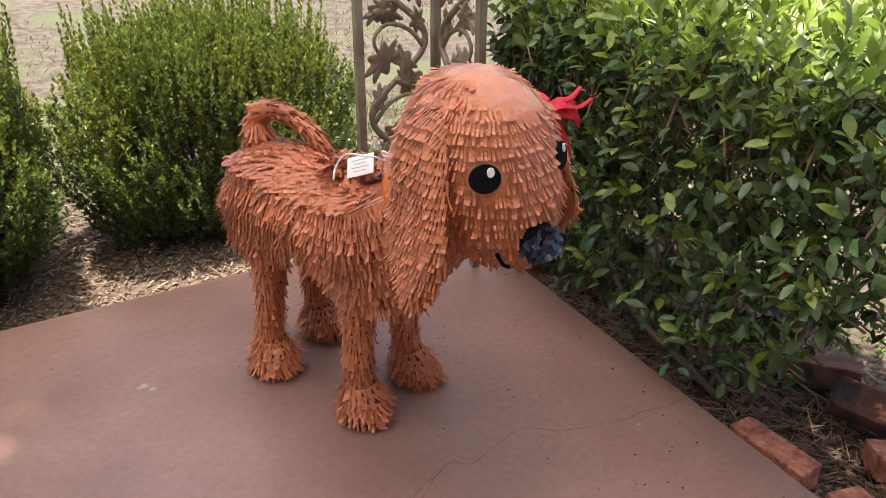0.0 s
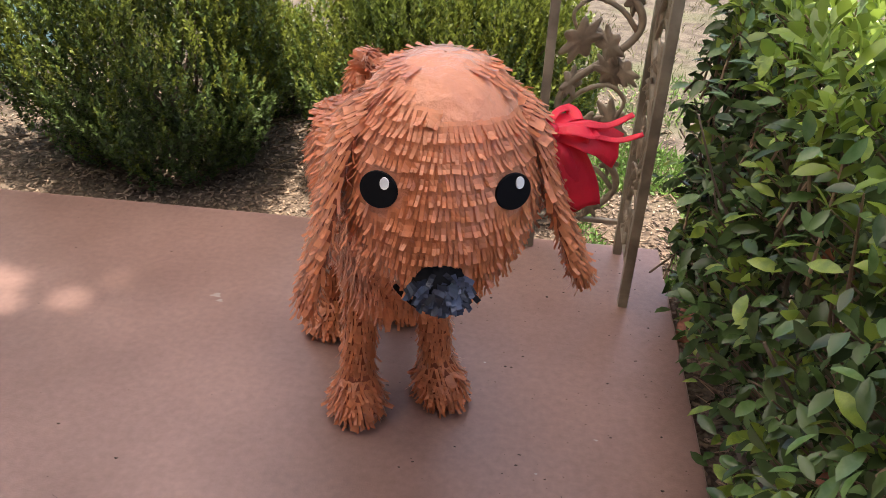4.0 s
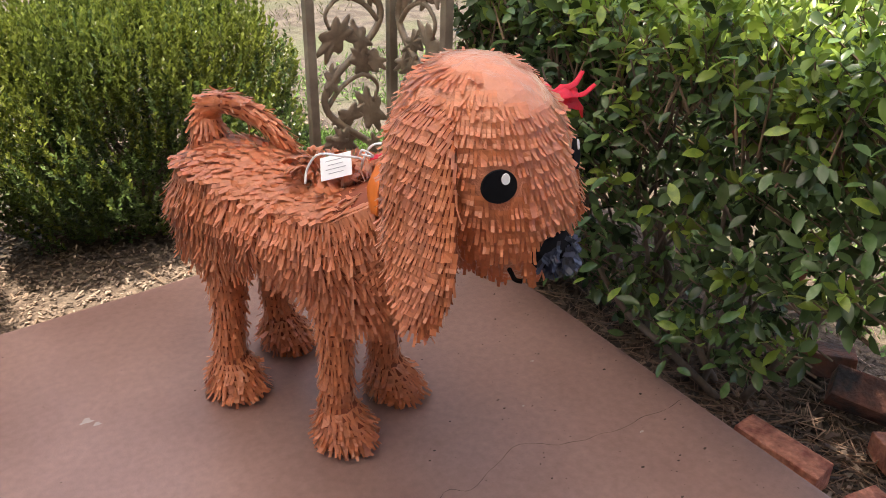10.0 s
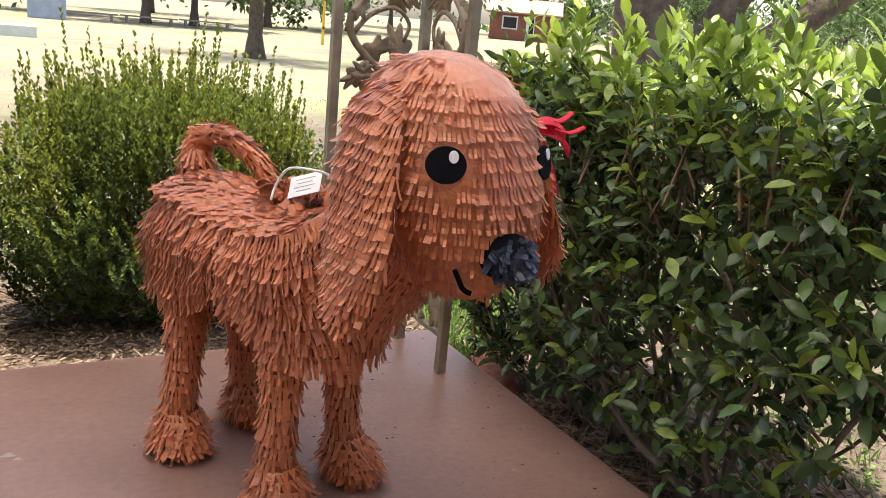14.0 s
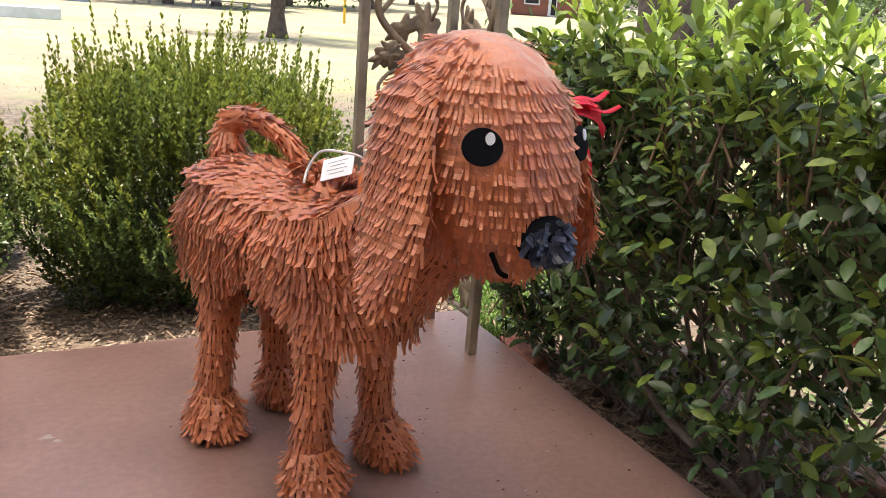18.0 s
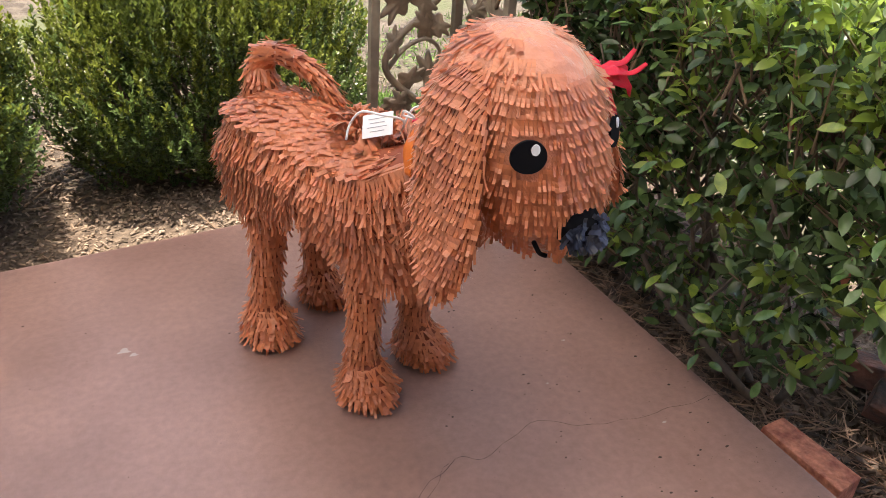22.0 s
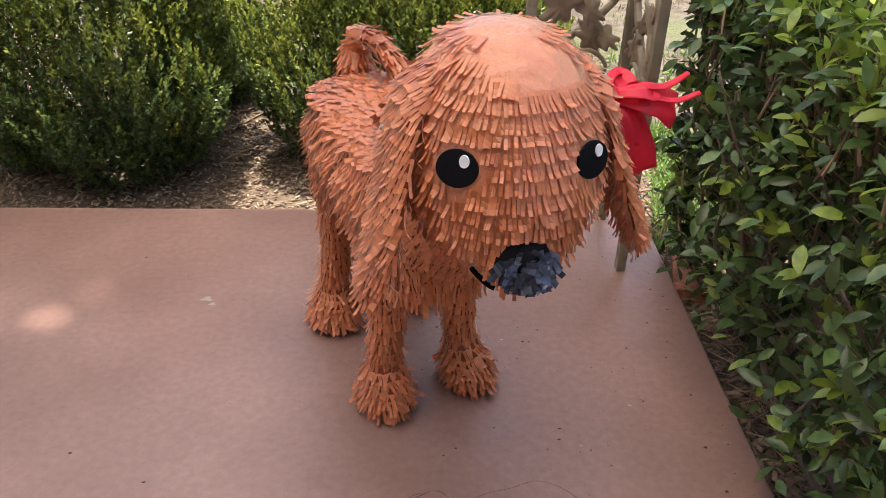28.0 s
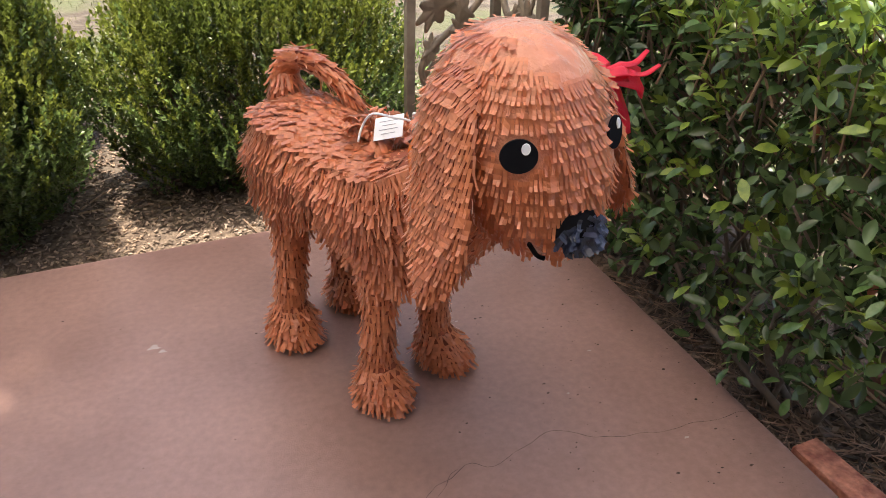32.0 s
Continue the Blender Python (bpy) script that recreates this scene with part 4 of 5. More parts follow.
def build_hedge():
    hedge = new("hedge")
    hedge.location = (1.85, 1.2, ground_height(1.85, 1.2))
    tagged(hedge, "broad-leaved evergreen hedge with glossy dark leaves and pale tips", "hedge")
    off = np.array([1.85, 1.2, ground_height(1.85, 1.2)])
    x0, x1, y0, y1, z1 = 1.40, 2.05, 0.15, 2.20, 0.89
    tips, ways, lit = [], [], []

    def rough(a, b):
        return 0.5 * noise.noise((a * 4.0, b * 4.0, 7.0)) + 0.3 * noise.noise((a * 11.0, b * 11.0, 2.0))
    while len(tips) < 1950:
        q = grow.uniform(0, 1)
        if q < 0.48:      # face over the slab
            y, z = grow.uniform(y0, y1), grow.uniform(0.02, z1)
            low = 0.03 + 1.45 * max(0.0, 1.13 - y)
            if z < low or z < 0.45 and grow.uniform(0, 1) < 0.40:
                continue
            p = (x0 + hedge_face(z) + 0.10 * rough(y, z) + abs(grow.normal(0, 0.12)), y, z)
            w = (-0.75, grow.normal(0, .35), 0.45)
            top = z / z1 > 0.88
        elif q < 0.80:    # top
            x, y = grow.uniform(x0, x1), grow.uniform(y0, y1)
            p = (x, y, z1 - 0.05 + 0.13 * rough(x, y) + 0.02 * min(1, (x - x0) * 2) - abs(grow.normal(0, 0.06)))
            w = (grow.normal(-0.15, .35), grow.normal(0, .35), 1.0)
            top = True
        elif q < 0.90:    # end by the iron column
            x, z = grow.uniform(x0, x1), grow.uniform(0.05, z1)
            p = (x, y1 + 0.06 * rough(x, z) - abs(grow.normal(0, 0.09)), z)
            w = (grow.normal(-.1, .35), 0.7, 0.45)
            top = z / z1 > 0.9
        else:             # the far side
            y, z = grow.uniform(y0, y1), grow.uniform(0.3, z1)
            if z < 0.06 + 1.35 * max(0.0, 1.24 - y):
                continue
            p = (x1 - abs(grow.normal(0, 0.08)), y, z)
            w = (0.7, grow.normal(0, .35), 0.5)
            top = z / z1 > 0.9
        tips.append(p)
        ways.append(w)
        lit.append(top)
    above = []
    for i in range(170):   # young shoots standing above the top
        x, y = grow.uniform(x0, x1), grow.uniform(y0, y1)
        above.append((x, y, z1 + 0.025 + abs(grow.normal(0.015, 0.045))))
    tips, ways, lit = np.array(tips), np.array(ways), np.array(lit)
    # young tips anywhere, many more along the top to paint its sunlight
    young_or_lit = lit & (grow.uniform(0, 1, len(tips)) < 0.66) | (grow.uniform(0, 1, len(tips)) < 0.16)
    dark_leaf = sprig_leaves(tips[~young_or_lit] - off, ways[~young_or_lit], 0.12, 9, 0.047, 0.45, 1.4, True, 1.05, 0.42)
    new_leaf = sprig_leaves(tips[young_or_lit] - off, ways[young_or_lit], 0.080, 8, 0.047, 0.42, 0.9, True, 0.6, 0.02)
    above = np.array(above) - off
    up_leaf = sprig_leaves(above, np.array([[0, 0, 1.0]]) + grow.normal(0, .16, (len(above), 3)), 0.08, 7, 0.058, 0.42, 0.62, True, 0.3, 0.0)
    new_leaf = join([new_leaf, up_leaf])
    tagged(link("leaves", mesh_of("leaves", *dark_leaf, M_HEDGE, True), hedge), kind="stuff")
    tagged(link("young_leaves", mesh_of("young_leaves", *new_leaf, M_HEDGE_YOUNG_SUNLIT, True), hedge, "pale yellow-green young leaf tips, with the top's sunlight put into their colour"), kind="stuff")
    shoots = [tube([Vector(a), Vector(a) - Vector(w).normalized() * 0.16 - Vector((0, 0, 0.03))], [0.0016, 0.0034], 5) for a, w in zip((tips - off).tolist(), ways.tolist())]
    tagged(link("shoot_mass", mesh_of("shoot_mass", *join(shoots), M_TWIG), hedge, "thin pale brown shoots"), kind="stuff")
    # inner leaves
    k = 2300
    inner = np.stack([grow.uniform(x0 + 0.22, x1 - .1, k), grow.uniform(y0, y1 - .05, k), grow.uniform(0.22, z1 - .08, k)], 1) - off
    inner = inner[inner[:, 2] + off[2] > 0.1 + 1.35 * np.maximum(0.0, 1.22 - inner[:, 1] - off[1])]
    k = len(inner)
    inner_leaf = leaf_arrays(inner, grow.normal(0, 1, (k, 3)), grow.normal(0, 1, (k, 3)) + np.array([[-.6, 0, .8]]), grow.uniform(.045, .07, k), grow.uniform(.02, .03, k), True)
    tagged(link("inner_leaves", mesh_of("inner_leaves", *inner_leaf, M_HEDGE, True), hedge), kind="stuff")
    # single leaves on the side by the slab
    vs, fs = leaf_arrays(np.zeros((1, 3)), np.array([[1., 0, 0]]), np.array([[0., 0, 1.]]), np.array([1.0]), np.array([0.44]), True)
    leaf_mesh = mesh_of("leaf", vs, fs, M_HEDGE_ONE, True)
    young_mesh = mesh_of("leaf", vs, fs, M_HEDGE_YOUNG_SUNLIT, True)
    for i in range(290):
        y, z = grow.uniform(0.75, 2.1), grow.uniform(0.06, 0.9)
        if z < 0.05 + 1.45 * max(0.0, 1.14 - y):
            continue
        x = x0 + hedge_face(z) + 0.10 * rough(y, z) + grow.uniform(-0.03, 0.04)
        way = Vector((grow.normal(-0.55, .4), grow.normal(0, .6), grow.normal(-0.15, .5))).normalized()
        turn = way.to_track_quat("X", "Z").to_matrix().to_4x4() @ pose(0, 0, 0, grow.normal(0, 30))
        leaf = link("leaf", young_mesh if i % 5 == 0 else leaf_mesh, hedge)
        leaf.matrix_local = Matrix.Translation(Vector((x, y, z)) - Vector(off.tolist())) @ turn @ Matrix.Scale(grow.uniform(0.036, 0.060), 4)
    # a few leaves that have turned
    turned_mesh = mesh_of("leaf", vs, fs, M_RUST_LEAF, True)
    for x, y, z in TURNED:
        leaf = link("leaf", turned_mesh, hedge, "rust-red dying leaf")
        leaf.matrix_local = Matrix.Translation(Vector((x, y, z)) - Vector(off.tolist())) @ pose(0, 0, 0, grow.uniform(-40, 40), grow.uniform(0, 50), grow.uniform(120, 300)) @ Matrix.Scale(0.040, 4)
    trunk_starts, trunk_ends = [], []
    for i in range(15):
        y = 1.24 + 0.76 * i / 14 + grow.normal(0, .03)
        x = 1.56 + abs(grow.normal(0, .13))
        for j in range(3):
            trunk_starts.append((x - off[0] + grow.normal(0, .012), y - off[1] + grow.normal(0, .012), 0.0))
            trunk_ends.append((x - off[0] + grow.normal(-.06, .14), y - off[1] + grow.normal(0, .17), grow.uniform(0.45, 0.85)))
    for a, b in zip(trunk_starts, trunk_ends):
        r = grow.uniform(0.005, 0.010)
        a, b = Vector(a), Vector(b)
        pts = [a] + [a.lerp(b, k) + Vector(grow.normal(0, 0.035, 3).tolist()) for k in (0.28, 0.52, 0.76)] + [b]
        link("stem", mesh_of("stem", *tube(catmull(pts, 16), [r * (1 - 0.04 * i) for i in range(17)], 7), M_STEM, True), hedge)
    # two bare slanting branches low on the slab side
    for pts in ([(1.55, 1.21, -0.08), (1.49, 1.36, 0.02), (1.47, 1.47, 0.06), (1.46, 1.55, 0.12), (1.47, 1.632, 0.19), (1.49, 1.70, 0.33)],
                [(1.60, 1.17, -0.07), (1.56, 1.101, 0.078), (1.55, 1.05, 0.196), (1.55, 1.006, 0.304), (1.58, 0.95, 0.44)]):
        pts = [Vector(p) - Vector(off.tolist()) for p in pts]
        link("branch", mesh_of("branch", *tube(catmull(pts, 20), [0.011 - 0.0003 * i for i in range(21)], 9), M_STEM, True), hedge, "bare slanting grey-brown branch")


build_hedge()


# ---- iron column, post ----
def leaf_scroll(width, z0, z1, seed):
    """Cast oak-leaf scrolls that fill one panel of the column, in the panel's plane (x across, z up)."""
    r = random.Random(seed)
    stems_out, leaves_out = [], []
    period = 0.46
    pts = []
    z = z0
    n = int((z1 - z0) / period * 12)
    for i in range(n + 1):
        t = i / 12 * 2 * math.pi
        pts.append(Vector((width * 0.40 * math.sin(t), 0, z0 + (z1 - z0) * i / n)))
    stems_out.append(tube(catmull(pts, n * 3), 0.0105, 8))

    def oak(at, angle, size):
        """A lobed leaf with a thick rim, as flat relief."""
        outline = []
        m = 42
        for i in range(m):
            a = 2 * math.pi * i / m
            lobes = 1 + 0.25 * math.cos(a * 7 + 0.6)
            outline.append(Vector((math.cos(a) * 0.62 * size * lobes, 0, math.sin(a) * 0.36 * size * lobes)))
        rot = Matrix.Rotation(-angle, 4, "Y")
        vs, fs = [], []
        for y, k in ((-0.004, 0.86), (-0.001, 1.0), (0.003, 1.0), (0.005, 0.86)):
            for q in outline:
                v = rot @ (q * k)
                curl = 0.010 * math.sin(q.x / size * 3 + seed)
                vs.append(at + Vector((v.x, y + curl, v.z)))
        for j in range(3):
            for i in range(m):
                i2 = (i + 1) % m
                fs.append((j * m + i, j * m + i2, j * m + m + i2, j * m + m + i))
        c0, c1 = len(vs), len(vs) + 1
        vs.append(at + Vector((0, -0.008, 0)))
        vs.append(at + Vector((0, 0.007, 0)))
        for i in range(m):
            i2 = (i + 1) % m
            fs.append((c0, i2, i))
            fs.append((c1, 3 * m + i, 3 * m + i2))
        return vs, fs
    k = 0
    z = z0 + period / 4
    while z < z1 - 0.05:
        side = 1 if k % 2 == 0 else -1
        # small curl springing into the hollow of the main stem
        base = Vector((side * width * 0.38, 0, z - 0.02))
        curl = [base, base + Vector((-side * width * 0.22, 0, 0.06)), base + Vector((-side * width * 0.52, 0, 0.085)), base + Vector((-side * width * 0.72, 0, 0.045)), base + Vector((-side * width * 0.66, 0, -0.005))]
        stems_out.append(tube(catmull(curl, 12), [0.0080 - 0.003 * i / 12 for i in range(13)], 7))
        leaves_out.append(oak(curl[-1] + Vector((side * 0.012, 0, -0.022)), 1.2 * side + r.uniform(-.2, .2), 0.105))
        leaves_out.append(oak(curl[2] + Vector((0, 0, 0.035)), 2.2 + r.uniform(-.4, .4), 0.088))
        leaves_out.append(oak(base + Vector((-side * width * 0.30, 0, -0.035)), -0.9 * side + r.uniform(-.3, .3), 0.080))
        leaves_out.append(oak(base + Vector((-side * width * 0.66, 0, 0.125)), 0.7 * side, 0.072))
        leaves_out.append(oak(base + Vector((-side * width * 0.10, 0, 0.085)), 1.9 * side, 0.066))
        z += period / 2
        k += 1
    return stems_out, leaves_out


def build_column():
    col = new("iron_porch_column")
    col.location = (1.146, 2.20, 0)
    tagged(col, "tan painted iron corner column with cast oak-leaf scrolls", "column")
    off = Vector((1.146, 2.20, 0))
    feet = {"a": Vector((1.013, 2.338, 0)), "b": Vector((1.279, 2.338, 0)), "c": Vector((1.275, 2.060, 0))}
    top = 2.90
    for p in feet.values():
        link_bm = box_bm((0.026, 0.026, top), Matrix.Translation(p - off + Vector((0, 0, top / 2))), 0.003, 2)
        part("post", link_bm, M_IRON, col)
    for a, b, seed in (("a", "b", 3), ("c", "b", 5)):
        p, q = feet[a], feet[b]
        d = (q - p).normalized()
        width = (q - p).length - 0.026
        mid = (p + q) / 2 - off
        turn = Matrix.Translation(mid) @ Matrix(((d.x, -d.y, 0, 0), (d.y, d.x, 0, 0), (0, 0, 1, 0), (0, 0, 0, 1)))
        for z in (0.105, 2.84):
            bar = part("crossbar", box_bm((width, 0.014, 0.014), turn @ Matrix.Translation((0, 0, z)), 0.002, 1), M_IRON, col)
        scroll, leaves = leaf_scroll(width, 0.112, 2.832, seed)
        panel = link("scroll_stem", mesh_of("scroll_stem", *scroll[0], M_IRON_LEAF, True), col)
        panel.matrix_local = turn
        for tendril in scroll[1:]:
            link("tendril", mesh_of("tendril", *tendril, M_IRON_LEAF, True), col).matrix_local = turn
        for leaf in leaves:
            link("oak_leaf", mesh_of("oak_leaf", *leaf, M_IRON_LEAF, True), col).matrix_local = turn


build_column()

post = part("porch_post", box_bm((0.09, 0.09, 2.90), pose(0, 0, 1.45), 0.006, 2), M_POST)
post.location = (-1.055, 2.325, 0)
tagged(post, "square beige painted porch post on the slab edge", "post")


def build_wing():
    wall = new("wall_west")
    tagged(wall, "turquoise painted vertical board wall with dark grooves", "wall", kind="structure")
    part("backing", box_bm((0.12, 3.6, 2.9), pose(-1.49, 4.3, 1.25)), M_GLASS_DARK, wall, "dark groove backing")
    y = 2.5
    while y < 6.0:
        part("board", box_bm((0.022, 0.286, 2.9), pose(-1.412, y + 0.145, 1.262), 0.003, 1), M_SIDING, wall)
        y += 0.292


build_wing()

# ---- bricks and litter ----
def build_brick(x, y, z, rx, ry, rz, size=(0.095, 0.205, 0.06), label="weathered red edging brick in the soil beside the slab", dark=False):
    bm = box_bm(size, Matrix(), 0.005, 2)
    for v in bm.verts:
        v.co += Vector((noise.noise(v.co * 40 + Vector((x * 9, 0, 0))), noise.noise(v.co * 40 + Vector((0, y * 9, 0))), noise.noise(v.co * 33))) * 0.004
    ob = part("brick", bm, M_BRICK_DIRTY if dark else M_BRICK)
    ob.matrix_world = pose(x, y, z, rx, ry, rz)
    tagged(ob, label, "brick", "edging bricks")


build_brick(1.468, 0.975, -0.045, 0, 4, 3, (0.08, 0.212, 0.07))
build_brick(1.475, 0.70, -0.048, 2, 3, -9)
build_brick(1.80, 0.965, -0.020, 8, -30, 24, (0.09, 0.175, 0.07), "dirt-blackened red brick tilted on the soil", True)
build_brick(1.745, 0.790, -0.045, 4, 6, 58)
build_brick(1.855, 1.150, -0.040, -5, 14, 32, (0.10, 0.205, 0.065), "dirt-blackened red brick tilted on the soil", True)
build_brick(1.50, 2.12, -0.065, 3, -8, -14)


def scatter_boxes(name, n, place, size, mat, label, category):
    """Many small flat pieces lying about, as one loose layer."""
    vs, fs = [], []
    cube = [(-1, -1, -1), (1, -1, -1), (1, 1, -1), (-1, 1, -1), (-.8, -.9, 1), (.9, -.8, 1), (.8, .9, 1), (-.9, .8, 1)]
    quads = [(0, 3, 2, 1), (4, 5, 6, 7), (0, 1, 5, 4), (1, 2, 6, 5), (2, 3, 7, 6), (3, 0, 4, 7)]
    for i in range(n):
        x, y = place()
        sx, sy, sz = (s * grow.uniform(0.5, 1.4) / 2 for s in size)
        m = pose(x, y, ground_height(x, y) + sz + grow.uniform(0, 0.012), grow.normal(0, 14), grow.normal(0, 14), grow.uniform(0, 360))
        o = len(vs)
        vs += [m @ Vector((a * sx, b * sy, c * sz)) for a, b, c in cube]
        fs += [tuple(k + o for k in q) for q in quads]
    tagged(link(name, mesh_of(name, vs, fs, mat)), label, category, kind="stuff")


def bed_place():
    while True:
        x, y = grow.uniform(-1.4, 1.6), grow.uniform(2.40, 4.2)
        if grow.uniform(0, 1) < 1.15 - (y - 2.4) * 0.45:
            return x, y


def side_place():
    return 1.43 + abs(grow.normal(0, 0.30)), grow.uniform(0.3, 2.6)


scatter_boxes("wood_chips", 12000, bed_place, (0.017, 0.006, 0.003), M_CHIP, "loose wood chip mulch on the soil", "mulch")
scatter_boxes("litter", 4200, side_place, (0.026, 0.010, 0.002), M_LITTER, "dry leaf and bark litter under the hedge", "litter")
scatter_boxes("dry_twigs", 1100, lambda: (1.50 + abs(grow.normal(0, 0.20)), grow.uniform(0.5, 1.9)), (0.12, 0.0022, 0.0022), M_REED, "dry fallen twigs under the hedge", "twigs")
scatter_boxes("fallen_twigs", 120, bed_place, (0.14, 0.005, 0.005), M_TWIG, "thin fallen twigs on the mulch", "twigs")


def build_grass(name, n, place, height, mat, label):
    p = np.array([(x, y, ground_height(x, y)) for x, y in (place() for i in range(n))])
    axis = np.stack([grow.normal(0, .5, n), grow.normal(0, .5, n), np.ones(n)], 1)
    up = grow.normal(0, 1, (n, 3))
    ln = height * grow.uniform(0.4, 1.2, n)
    tagged(link(name, mesh_of(name, *leaf_arrays(p, axis, up, ln, grow.uniform(0.004, 0.008, n), False), mat)), label, "grass", kind="stuff")


def lawn_place():
    while True:
        x, y = grow.uniform(-2.5, 7.0), 3.0 + abs(grow.normal(0, 3.2))
        if noise.noise((x * 1.2, y * 1.2, 1.0)) > -0.15:
            return x, y


def weed_place():
    while True:
        near = grow.uniform(0, 1) < 0.4
        x, y = (grow.uniform(1.15, 2.3), grow.uniform(2.28, 3.5)) if near else (grow.uniform(1.3, 4.2), grow.uniform(0.4, 4.2))
        if (y > 2.25 or x > 1.95 + 0.12 * math.sin(y * 7)) and noise.noise((x * 2.5, y * 2.5, 4.0)) > -0.2:
            return x, y


build_grass("dry_grass", 14000, lawn_place, 0.05, M_GRASS, "short dry yellowish lawn grass")
build_grass("weeds", 12000, weed_place, 0.06, M_WEED, "low green weeds behind the column and hedge")
weed_leaf = np.array([(x, y, ground_height(x, y) + 0.01) for x, y in (weed_place() for i in range(9000))])
tagged(link("clover", mesh_of("clover", *leaf_arrays(weed_leaf, grow.normal(0, 1, (9000, 3)) * np.array([[1, 1, .3]]) + np.array([[0, 0, .2]]), np.tile([[0, 0, 1.]], (9000, 1)) + grow.normal(0, .3, (9000, 3)), grow.uniform(.015, .035, 9000), grow.uniform(.010, .02, 9000), False), M_WEED)), "small round-leaved green ground weeds", "weeds", kind="stuff")


# ---- far things ----
def build_tree(x, y, height, trunk_r, crown_r, crown_z, leaves, limbs, label, seed, leaf_size, mat, lean=(0, 0), name="tree", fill=0, stems_more=()):
    r = np.random.RandomState(seed)
    tree = new(name)
    z0 = ground_height(x, y)
    tree.location = (x, y, z0)
    tagged(tree, label, "tree", "yard trees")
    fork = Vector((lean[0], lean[1], height * 0.42))
    trunk = catmull([Vector((0, 0, -0.1)), Vector((lean[0] * .3, lean[1] * .3, height * 0.16)), fork], 10)
    part_vs, part_fs = tube(trunk, [trunk_r * (1.35 - 0.55 * min(1, i / 3)) * (1 - 0.03 * i) for i in range(11)], 14)
    part_vs = [v + Vector((noise.noise(v * 6), noise.noise(v * 6 + Vector((9, 0, 0))), 0)) * trunk_r * 0.18 for v in part_vs]
    link("trunk", mesh_of("trunk", part_vs, part_fs, M_BARK, True), tree)
    tips = []
    for i in range(limbs):
        a = 2 * math.pi * i / limbs + r.uniform(-.4, .4)
        k = r.uniform(0.5, 0.95)
        end = Vector((math.cos(a) * crown_r * k + lean[0], math.sin(a) * crown_r * k + lean[1], crown_z + r.uniform(-0.35, 0.8) * (height - crown_z)))
        start = trunk[-1 - int(r.randint(0, 4))]
        mid = start.lerp(end, 0.5) + Vector((0, 0, r.uniform(0.0, 0.5)))
        pts = catmull([start, mid, end], 8)
        link("limb", mesh_of("limb", *tube(pts, [trunk_r * (0.55 - 0.055 * j) for j in range(9)], 8), M_BARK, True), tree)
        tips += [pts[4], pts[6], pts[8]]
    for dx, dy, dz in stems_more:
        pts = catmull([Vector((dx * 0.08, dy * 0.08, 0)), Vector((dx * 0.35, dy * 0.35, dz * 0.3)), Vector((dx, dy, dz))], 10)
        link("stem", mesh_of("stem", *tube(pts, [trunk_r * (0.85 - 0.045 * j) for j in range(11)], 12), M_BARK, True), tree)
        tips += [pts[8], pts[10]]
    # clumps of leaves round the limbs
    clumps = []
    for t in tips:
        for j in range(5):
            clumps.append(np.array(t) + r.normal(0, crown_r * 0.22, 3) * np.array([1, 1, 0.75]))
    for j in range(fill):
        q = r.normal(0, 1, 3)
        q *= r.uniform(0.25, 1.0) ** 0.5 / np.linalg.norm(q)
        clumps.append(np.array((lean[0], lean[1], (crown_z + height) / 2)) + q * np.array([crown_r, crown_r, (height - crown_z) * 0.62]))
    clumps = np.array(clumps)
    pick = clumps[r.randint(0, len(clumps), leaves)]
    p = pick + r.normal(0, crown_r * 0.105, (leaves, 3))
    vs, fs = leaf_arrays(p, r.normal(0, 1, (leaves, 3)) + np.array([[0, 0, -.5]]), r.normal(0, 1, (leaves, 3)) + np.array([[0, 0, .8]]), leaf_size * r.uniform(.6, 1.3, leaves), leaf_size * 0.5 * r.uniform(.7, 1.3, leaves), False)
    tagged(link("crown", mesh_of("crown", vs, fs, mat), tree), kind="stuff")


build_tree(5.6, 19.4, 6.5, 0.22, 3.0, 2.6, 9000, 7, "mid-sized shade tree with a dark upright trunk on the lawn", 2, 0.13, M_TREE_LEAF)
build_tree(8.3, 9.5, 9.0, 0.40, 4.2, 4.6, 15000, 9, "large old tree with a thick leaning dark trunk", 3, 0.14, M_TREE_LEAF, (0.5, 0.1), fill=60, stems_more=((1.9, -1.0, 3.6), (2.6, -1.9, 2.6), (-0.5, 0.4, 5.0)))
for i, (x, y, h, rr) in enumerate(((6.5, 40, 9, 3.6), (8.8, 41, 8, 3.2), (3.5, 46, 10, 4.2), (14, 47, 9, 4.0), (20, 50, 10, 4.5), (30, 66, 12, 5.5), (40, 64, 10, 4.5), (46, 60, 11, 5), (54, 56, 12, 5.5), (58, 48, 11, 5.5), (-3, 48, 10, 4.5), (10, 60, 12, 6), (-10, 50, 11, 5), (-18, 46, 10, 5), (50, 38, 11, 5), (46, 30, 10, 5))):
    build_tree(x, y, h, 0.22, rr, h * 0.36, 5200, 6, "leafy tree at the far edge of the yard", 20 + i, 0.42, M_FAR_LEAF)


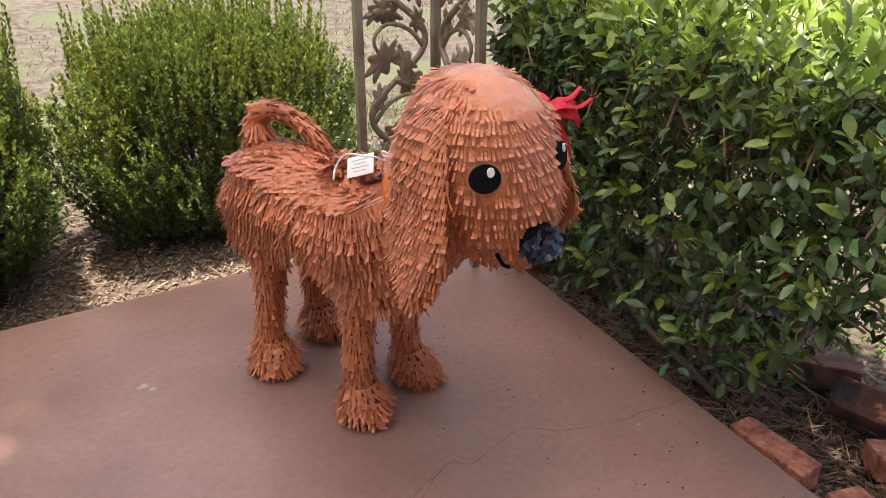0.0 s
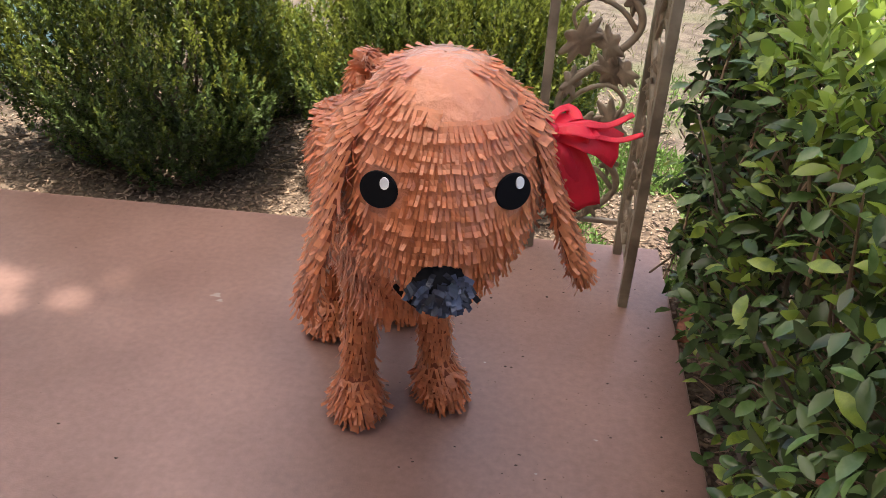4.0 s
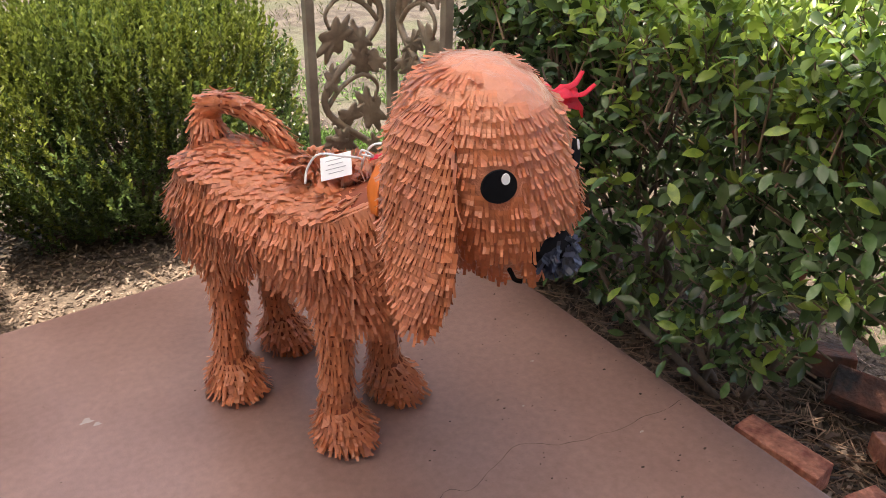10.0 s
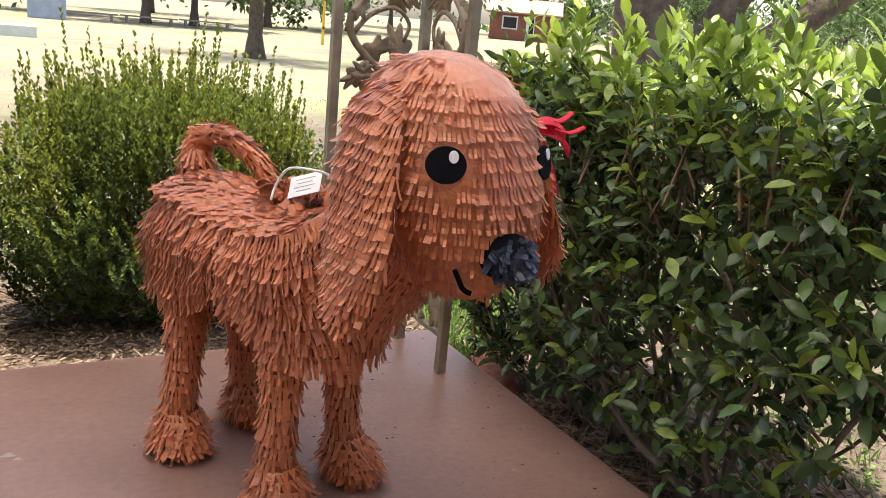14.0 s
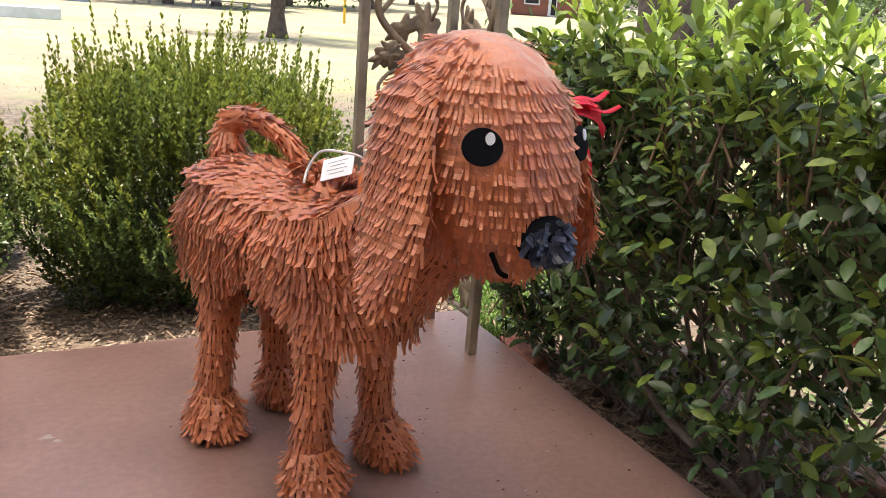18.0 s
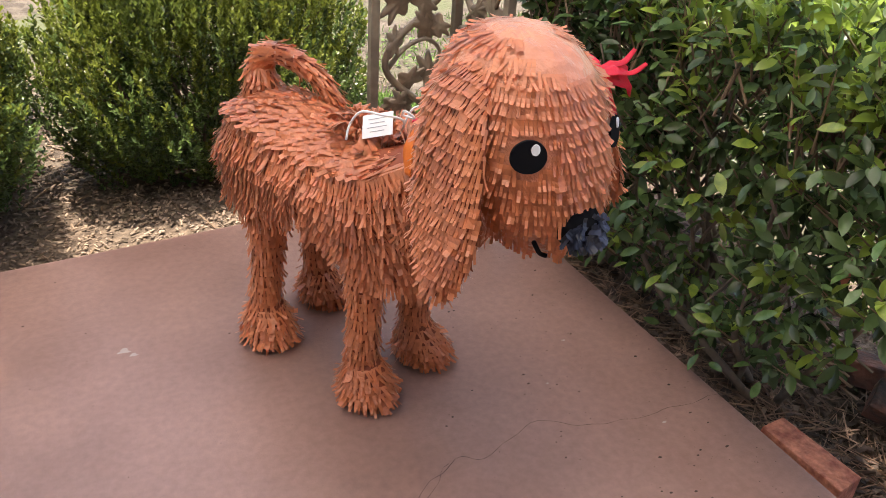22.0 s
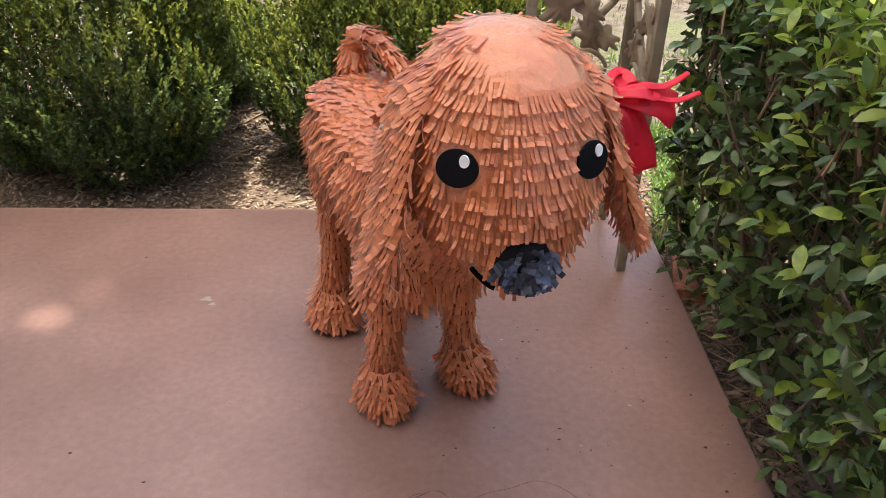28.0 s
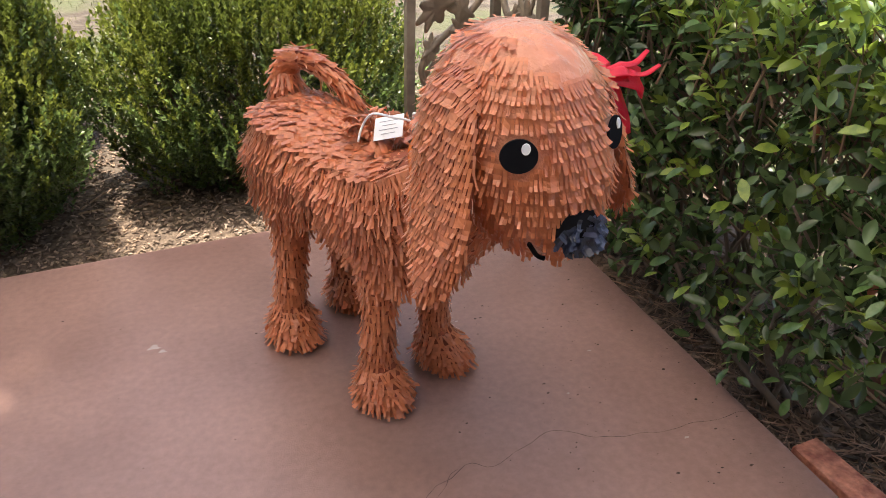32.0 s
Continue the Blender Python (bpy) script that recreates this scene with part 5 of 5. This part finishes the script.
def build_barn():
    barn = new("barn")
    x, y = 35.6, 54.6
    z = ground_height(x, y)
    barn.matrix_world = pose(x, y, z, 0, 0, -33)
    tagged(barn, "small weathered red board cabin with a rusty roof", "cabin")
    for i in range(23):
        part("board", box_bm((0.20, 0.05, 2.0), pose(-2.31 + 0.21 * i, -1.5, 1.0)), M_BARN, barn)
    part("wall", box_bm((4.8, 2.9, 2.0), pose(0, 0, 1.0)), M_BARN, barn)
    bm = bmesh.new()
    vs = [bm.verts.new(v) for v in ((-2.8, -1.9, 1.85), (2.8, -1.9, 1.85), (2.8, 0, 2.85), (-2.8, 0, 2.85), (-2.8, 1.9, 1.85), (2.8, 1.9, 1.85), (-2.8, -1.9, 1.95), (2.8, -1.9, 1.95), (2.8, 0, 2.95), (-2.8, 0, 2.95), (-2.8, 1.9, 1.95), (2.8, 1.9, 1.95))]
    for f in ((0, 1, 2, 3), (3, 2, 5, 4), (6, 9, 8, 7), (9, 10, 11, 8), (0, 6, 7, 1), (4, 5, 11, 10), (0, 3, 9, 6), (3, 4, 10, 9), (1, 7, 8, 2), (2, 8, 11, 5)):
        bm.faces.new([vs[i] for i in f])
    part("roof", bm, M_BARN_ROOF, barn)
    frame_ = part("window", box_bm((1.15, 0.06, 0.95), pose(-0.95, -1.545, 1.2)), M_PALE, barn)
    part("pane", box_bm((0.95, 0.03, 0.75), pose(-0.95, -1.575, 1.2)), M_GLASS_DARK, frame_)
    door = part("door", box_bm((0.62, 0.06, 1.75), pose(0.55, -1.545, 0.88)), M_PALE, barn)
    part("door_panel", box_bm((0.34, 0.03, 1.5), pose(0.62, -1.58, 0.85)), M_GLASS_DARK, door)


build_barn()


def build_far_bits():
    x, y = 2.4, 37.0
    shed = new("tin_shed")
    shed.matrix_world = pose(x, y, ground_height(x, y), 0, 0, -4)
    tagged(shed, "small blue-grey metal box shed on the lawn", "shed")
    part("wall", box_bm((1.35, 1.0, 0.75), pose(0, 0, 0.375), 0.01, 1), M_TIN, shed)
    part("roof", box_bm((1.45, 1.1, 0.06), pose(0, 0, 0.78), 0.01, 1), M_PALE, shed)
    x, y = 0.2, 22.0
    slab_far = part("concrete_block", box_bm((2.1, 0.7, 0.28), pose(0, 0, 0.12), 0.02, 1), M_PALE)
    slab_far.location = (x, y, ground_height(x, y))
    tagged(slab_far, "pale concrete trough block on the lawn", "trough")
    for i in range(3):
        x, y = 4.0 + 2.4 * i, 38.5
        bench = new("plank_rail")
        bench.location = (x, y, ground_height(x, y))
        tagged(bench, "low grey weathered plank rail on short legs", "rail", "plank rails")
        part("plank", box_bm((2.3, 0.25, 0.06), pose(0, 0, 0.30)), M_PLANK, bench)
        for s in (-0.9, 0.9):
            part("leg", box_bm((0.10, 0.2, 0.30), pose(s, 0, 0.14)), M_PLANK, bench)
    x, y = 11.6, 31.5
    pole = part("yellow_pole", box_bm((0.09, 0.09, 2.2), pose(0, 0, 1.1), 0.02, 2), M_YELLOW)
    pole.location = (x, y, ground_height(x, y))
    tagged(pole, "yellow painted upright pole by the road", "pole")


build_far_bits()


# ---- marks on the slab ----
def build_marks():
    def line_on_floor(name, pts, width, label, category):
        p = catmull([Vector((x, y, 0.0006)) for x, y in pts], 60)
        vs, fs = [], []
        for i, q in enumerate(p):
            d = (p[min(i + 1, 60)] - p[max(i - 1, 0)]).normalized()
            s = Vector((-d.y, d.x, 0))
            w = width * (0.35 + abs(noise.noise(q * 30)) * 1.6)
            c = q + s * noise.noise(q * 18) * 0.012
            vs += [c - s * w, c + s * w]
        for i in range(60):
            fs.append((2 * i, 2 * i + 1, 2 * i + 3, 2 * i + 2))
        tagged(link(name, mesh_of(name, vs, fs, M_CRACK), slab), label)
    line_on_floor("crack", [(0.10, 1.20), (0.30, 1.14), (0.50, 1.16), (0.717, 1.276), (0.80, 1.262), (0.946, 1.303), (1.05, 1.25), (1.152, 1.22), (1.25, 1.21), (1.40, 1.198)], 0.0007, "thin dark hairline crack", "")
    line_on_floor("crack", [(0.717, 1.276), (0.62, 1.21), (0.54, 1.12), (0.40, 1.05)], 0.0005, "thin dark hairline crack", "")
    vs, fs = [], []
    spots = [(0.068, 1.245), (0.307, 1.532), (0.459, 1.521)]
    while len(spots) < 460:
        x, y = grow.uniform(-1.0, 1.38), grow.uniform(0.7, 2.36)
        if grow.uniform(0, 1) < 0.05 + 1.1 * max(0, x - 0.6):
            spots.append((x, y))
    for x, y in spots:
        r, a0, k = 0.0006 + 0.0026 * grow.uniform(0, 1) ** 3, grow.uniform(0, 6), 6
        o = len(vs)
        for i in range(k):
            a = a0 + 2 * math.pi * i / k
            rr = r * grow.uniform(0.6, 1.3)
            vs.append((x + rr * math.cos(a) * 1.5, y + rr * math.sin(a), 0.0))
        vs.append((x, y, r * 0.55))
        fs += [(o + i, o + (i + 1) % k, o + k) for i in range(k)]
    tagged(link("dirt_specks", mesh_of("dirt_specks", vs, fs, M_CRACK)), "small dark crumbs of dirt on the slab", "dirt", kind="stuff")
    vs, fs = [], []
    for x, y, r in ((0.183, 1.916, 0.018), (0.20, 1.895, 0.012), (1.18, 1.52, 0.006), (1.05, 1.40, 0.005), (0.92, 1.75, 0.005), (1.22, 1.18, 0.006)):
        o, k = len(vs), 12
        for i in range(k):
            a = 2 * math.pi * i / k
            rr = r * grow.uniform(0.45, 1.2)
            vs.append((x + rr * math.cos(a), y + rr * math.sin(a) * 0.6, 0.0008))
        fs.append(tuple(range(o, o + k)))
    tagged(link("paint_scuffs", mesh_of("paint_scuffs", vs, fs, M_SCUFF)), "pale chalky scuff marks on the slab", "scuff", kind="stuff")


build_marks()
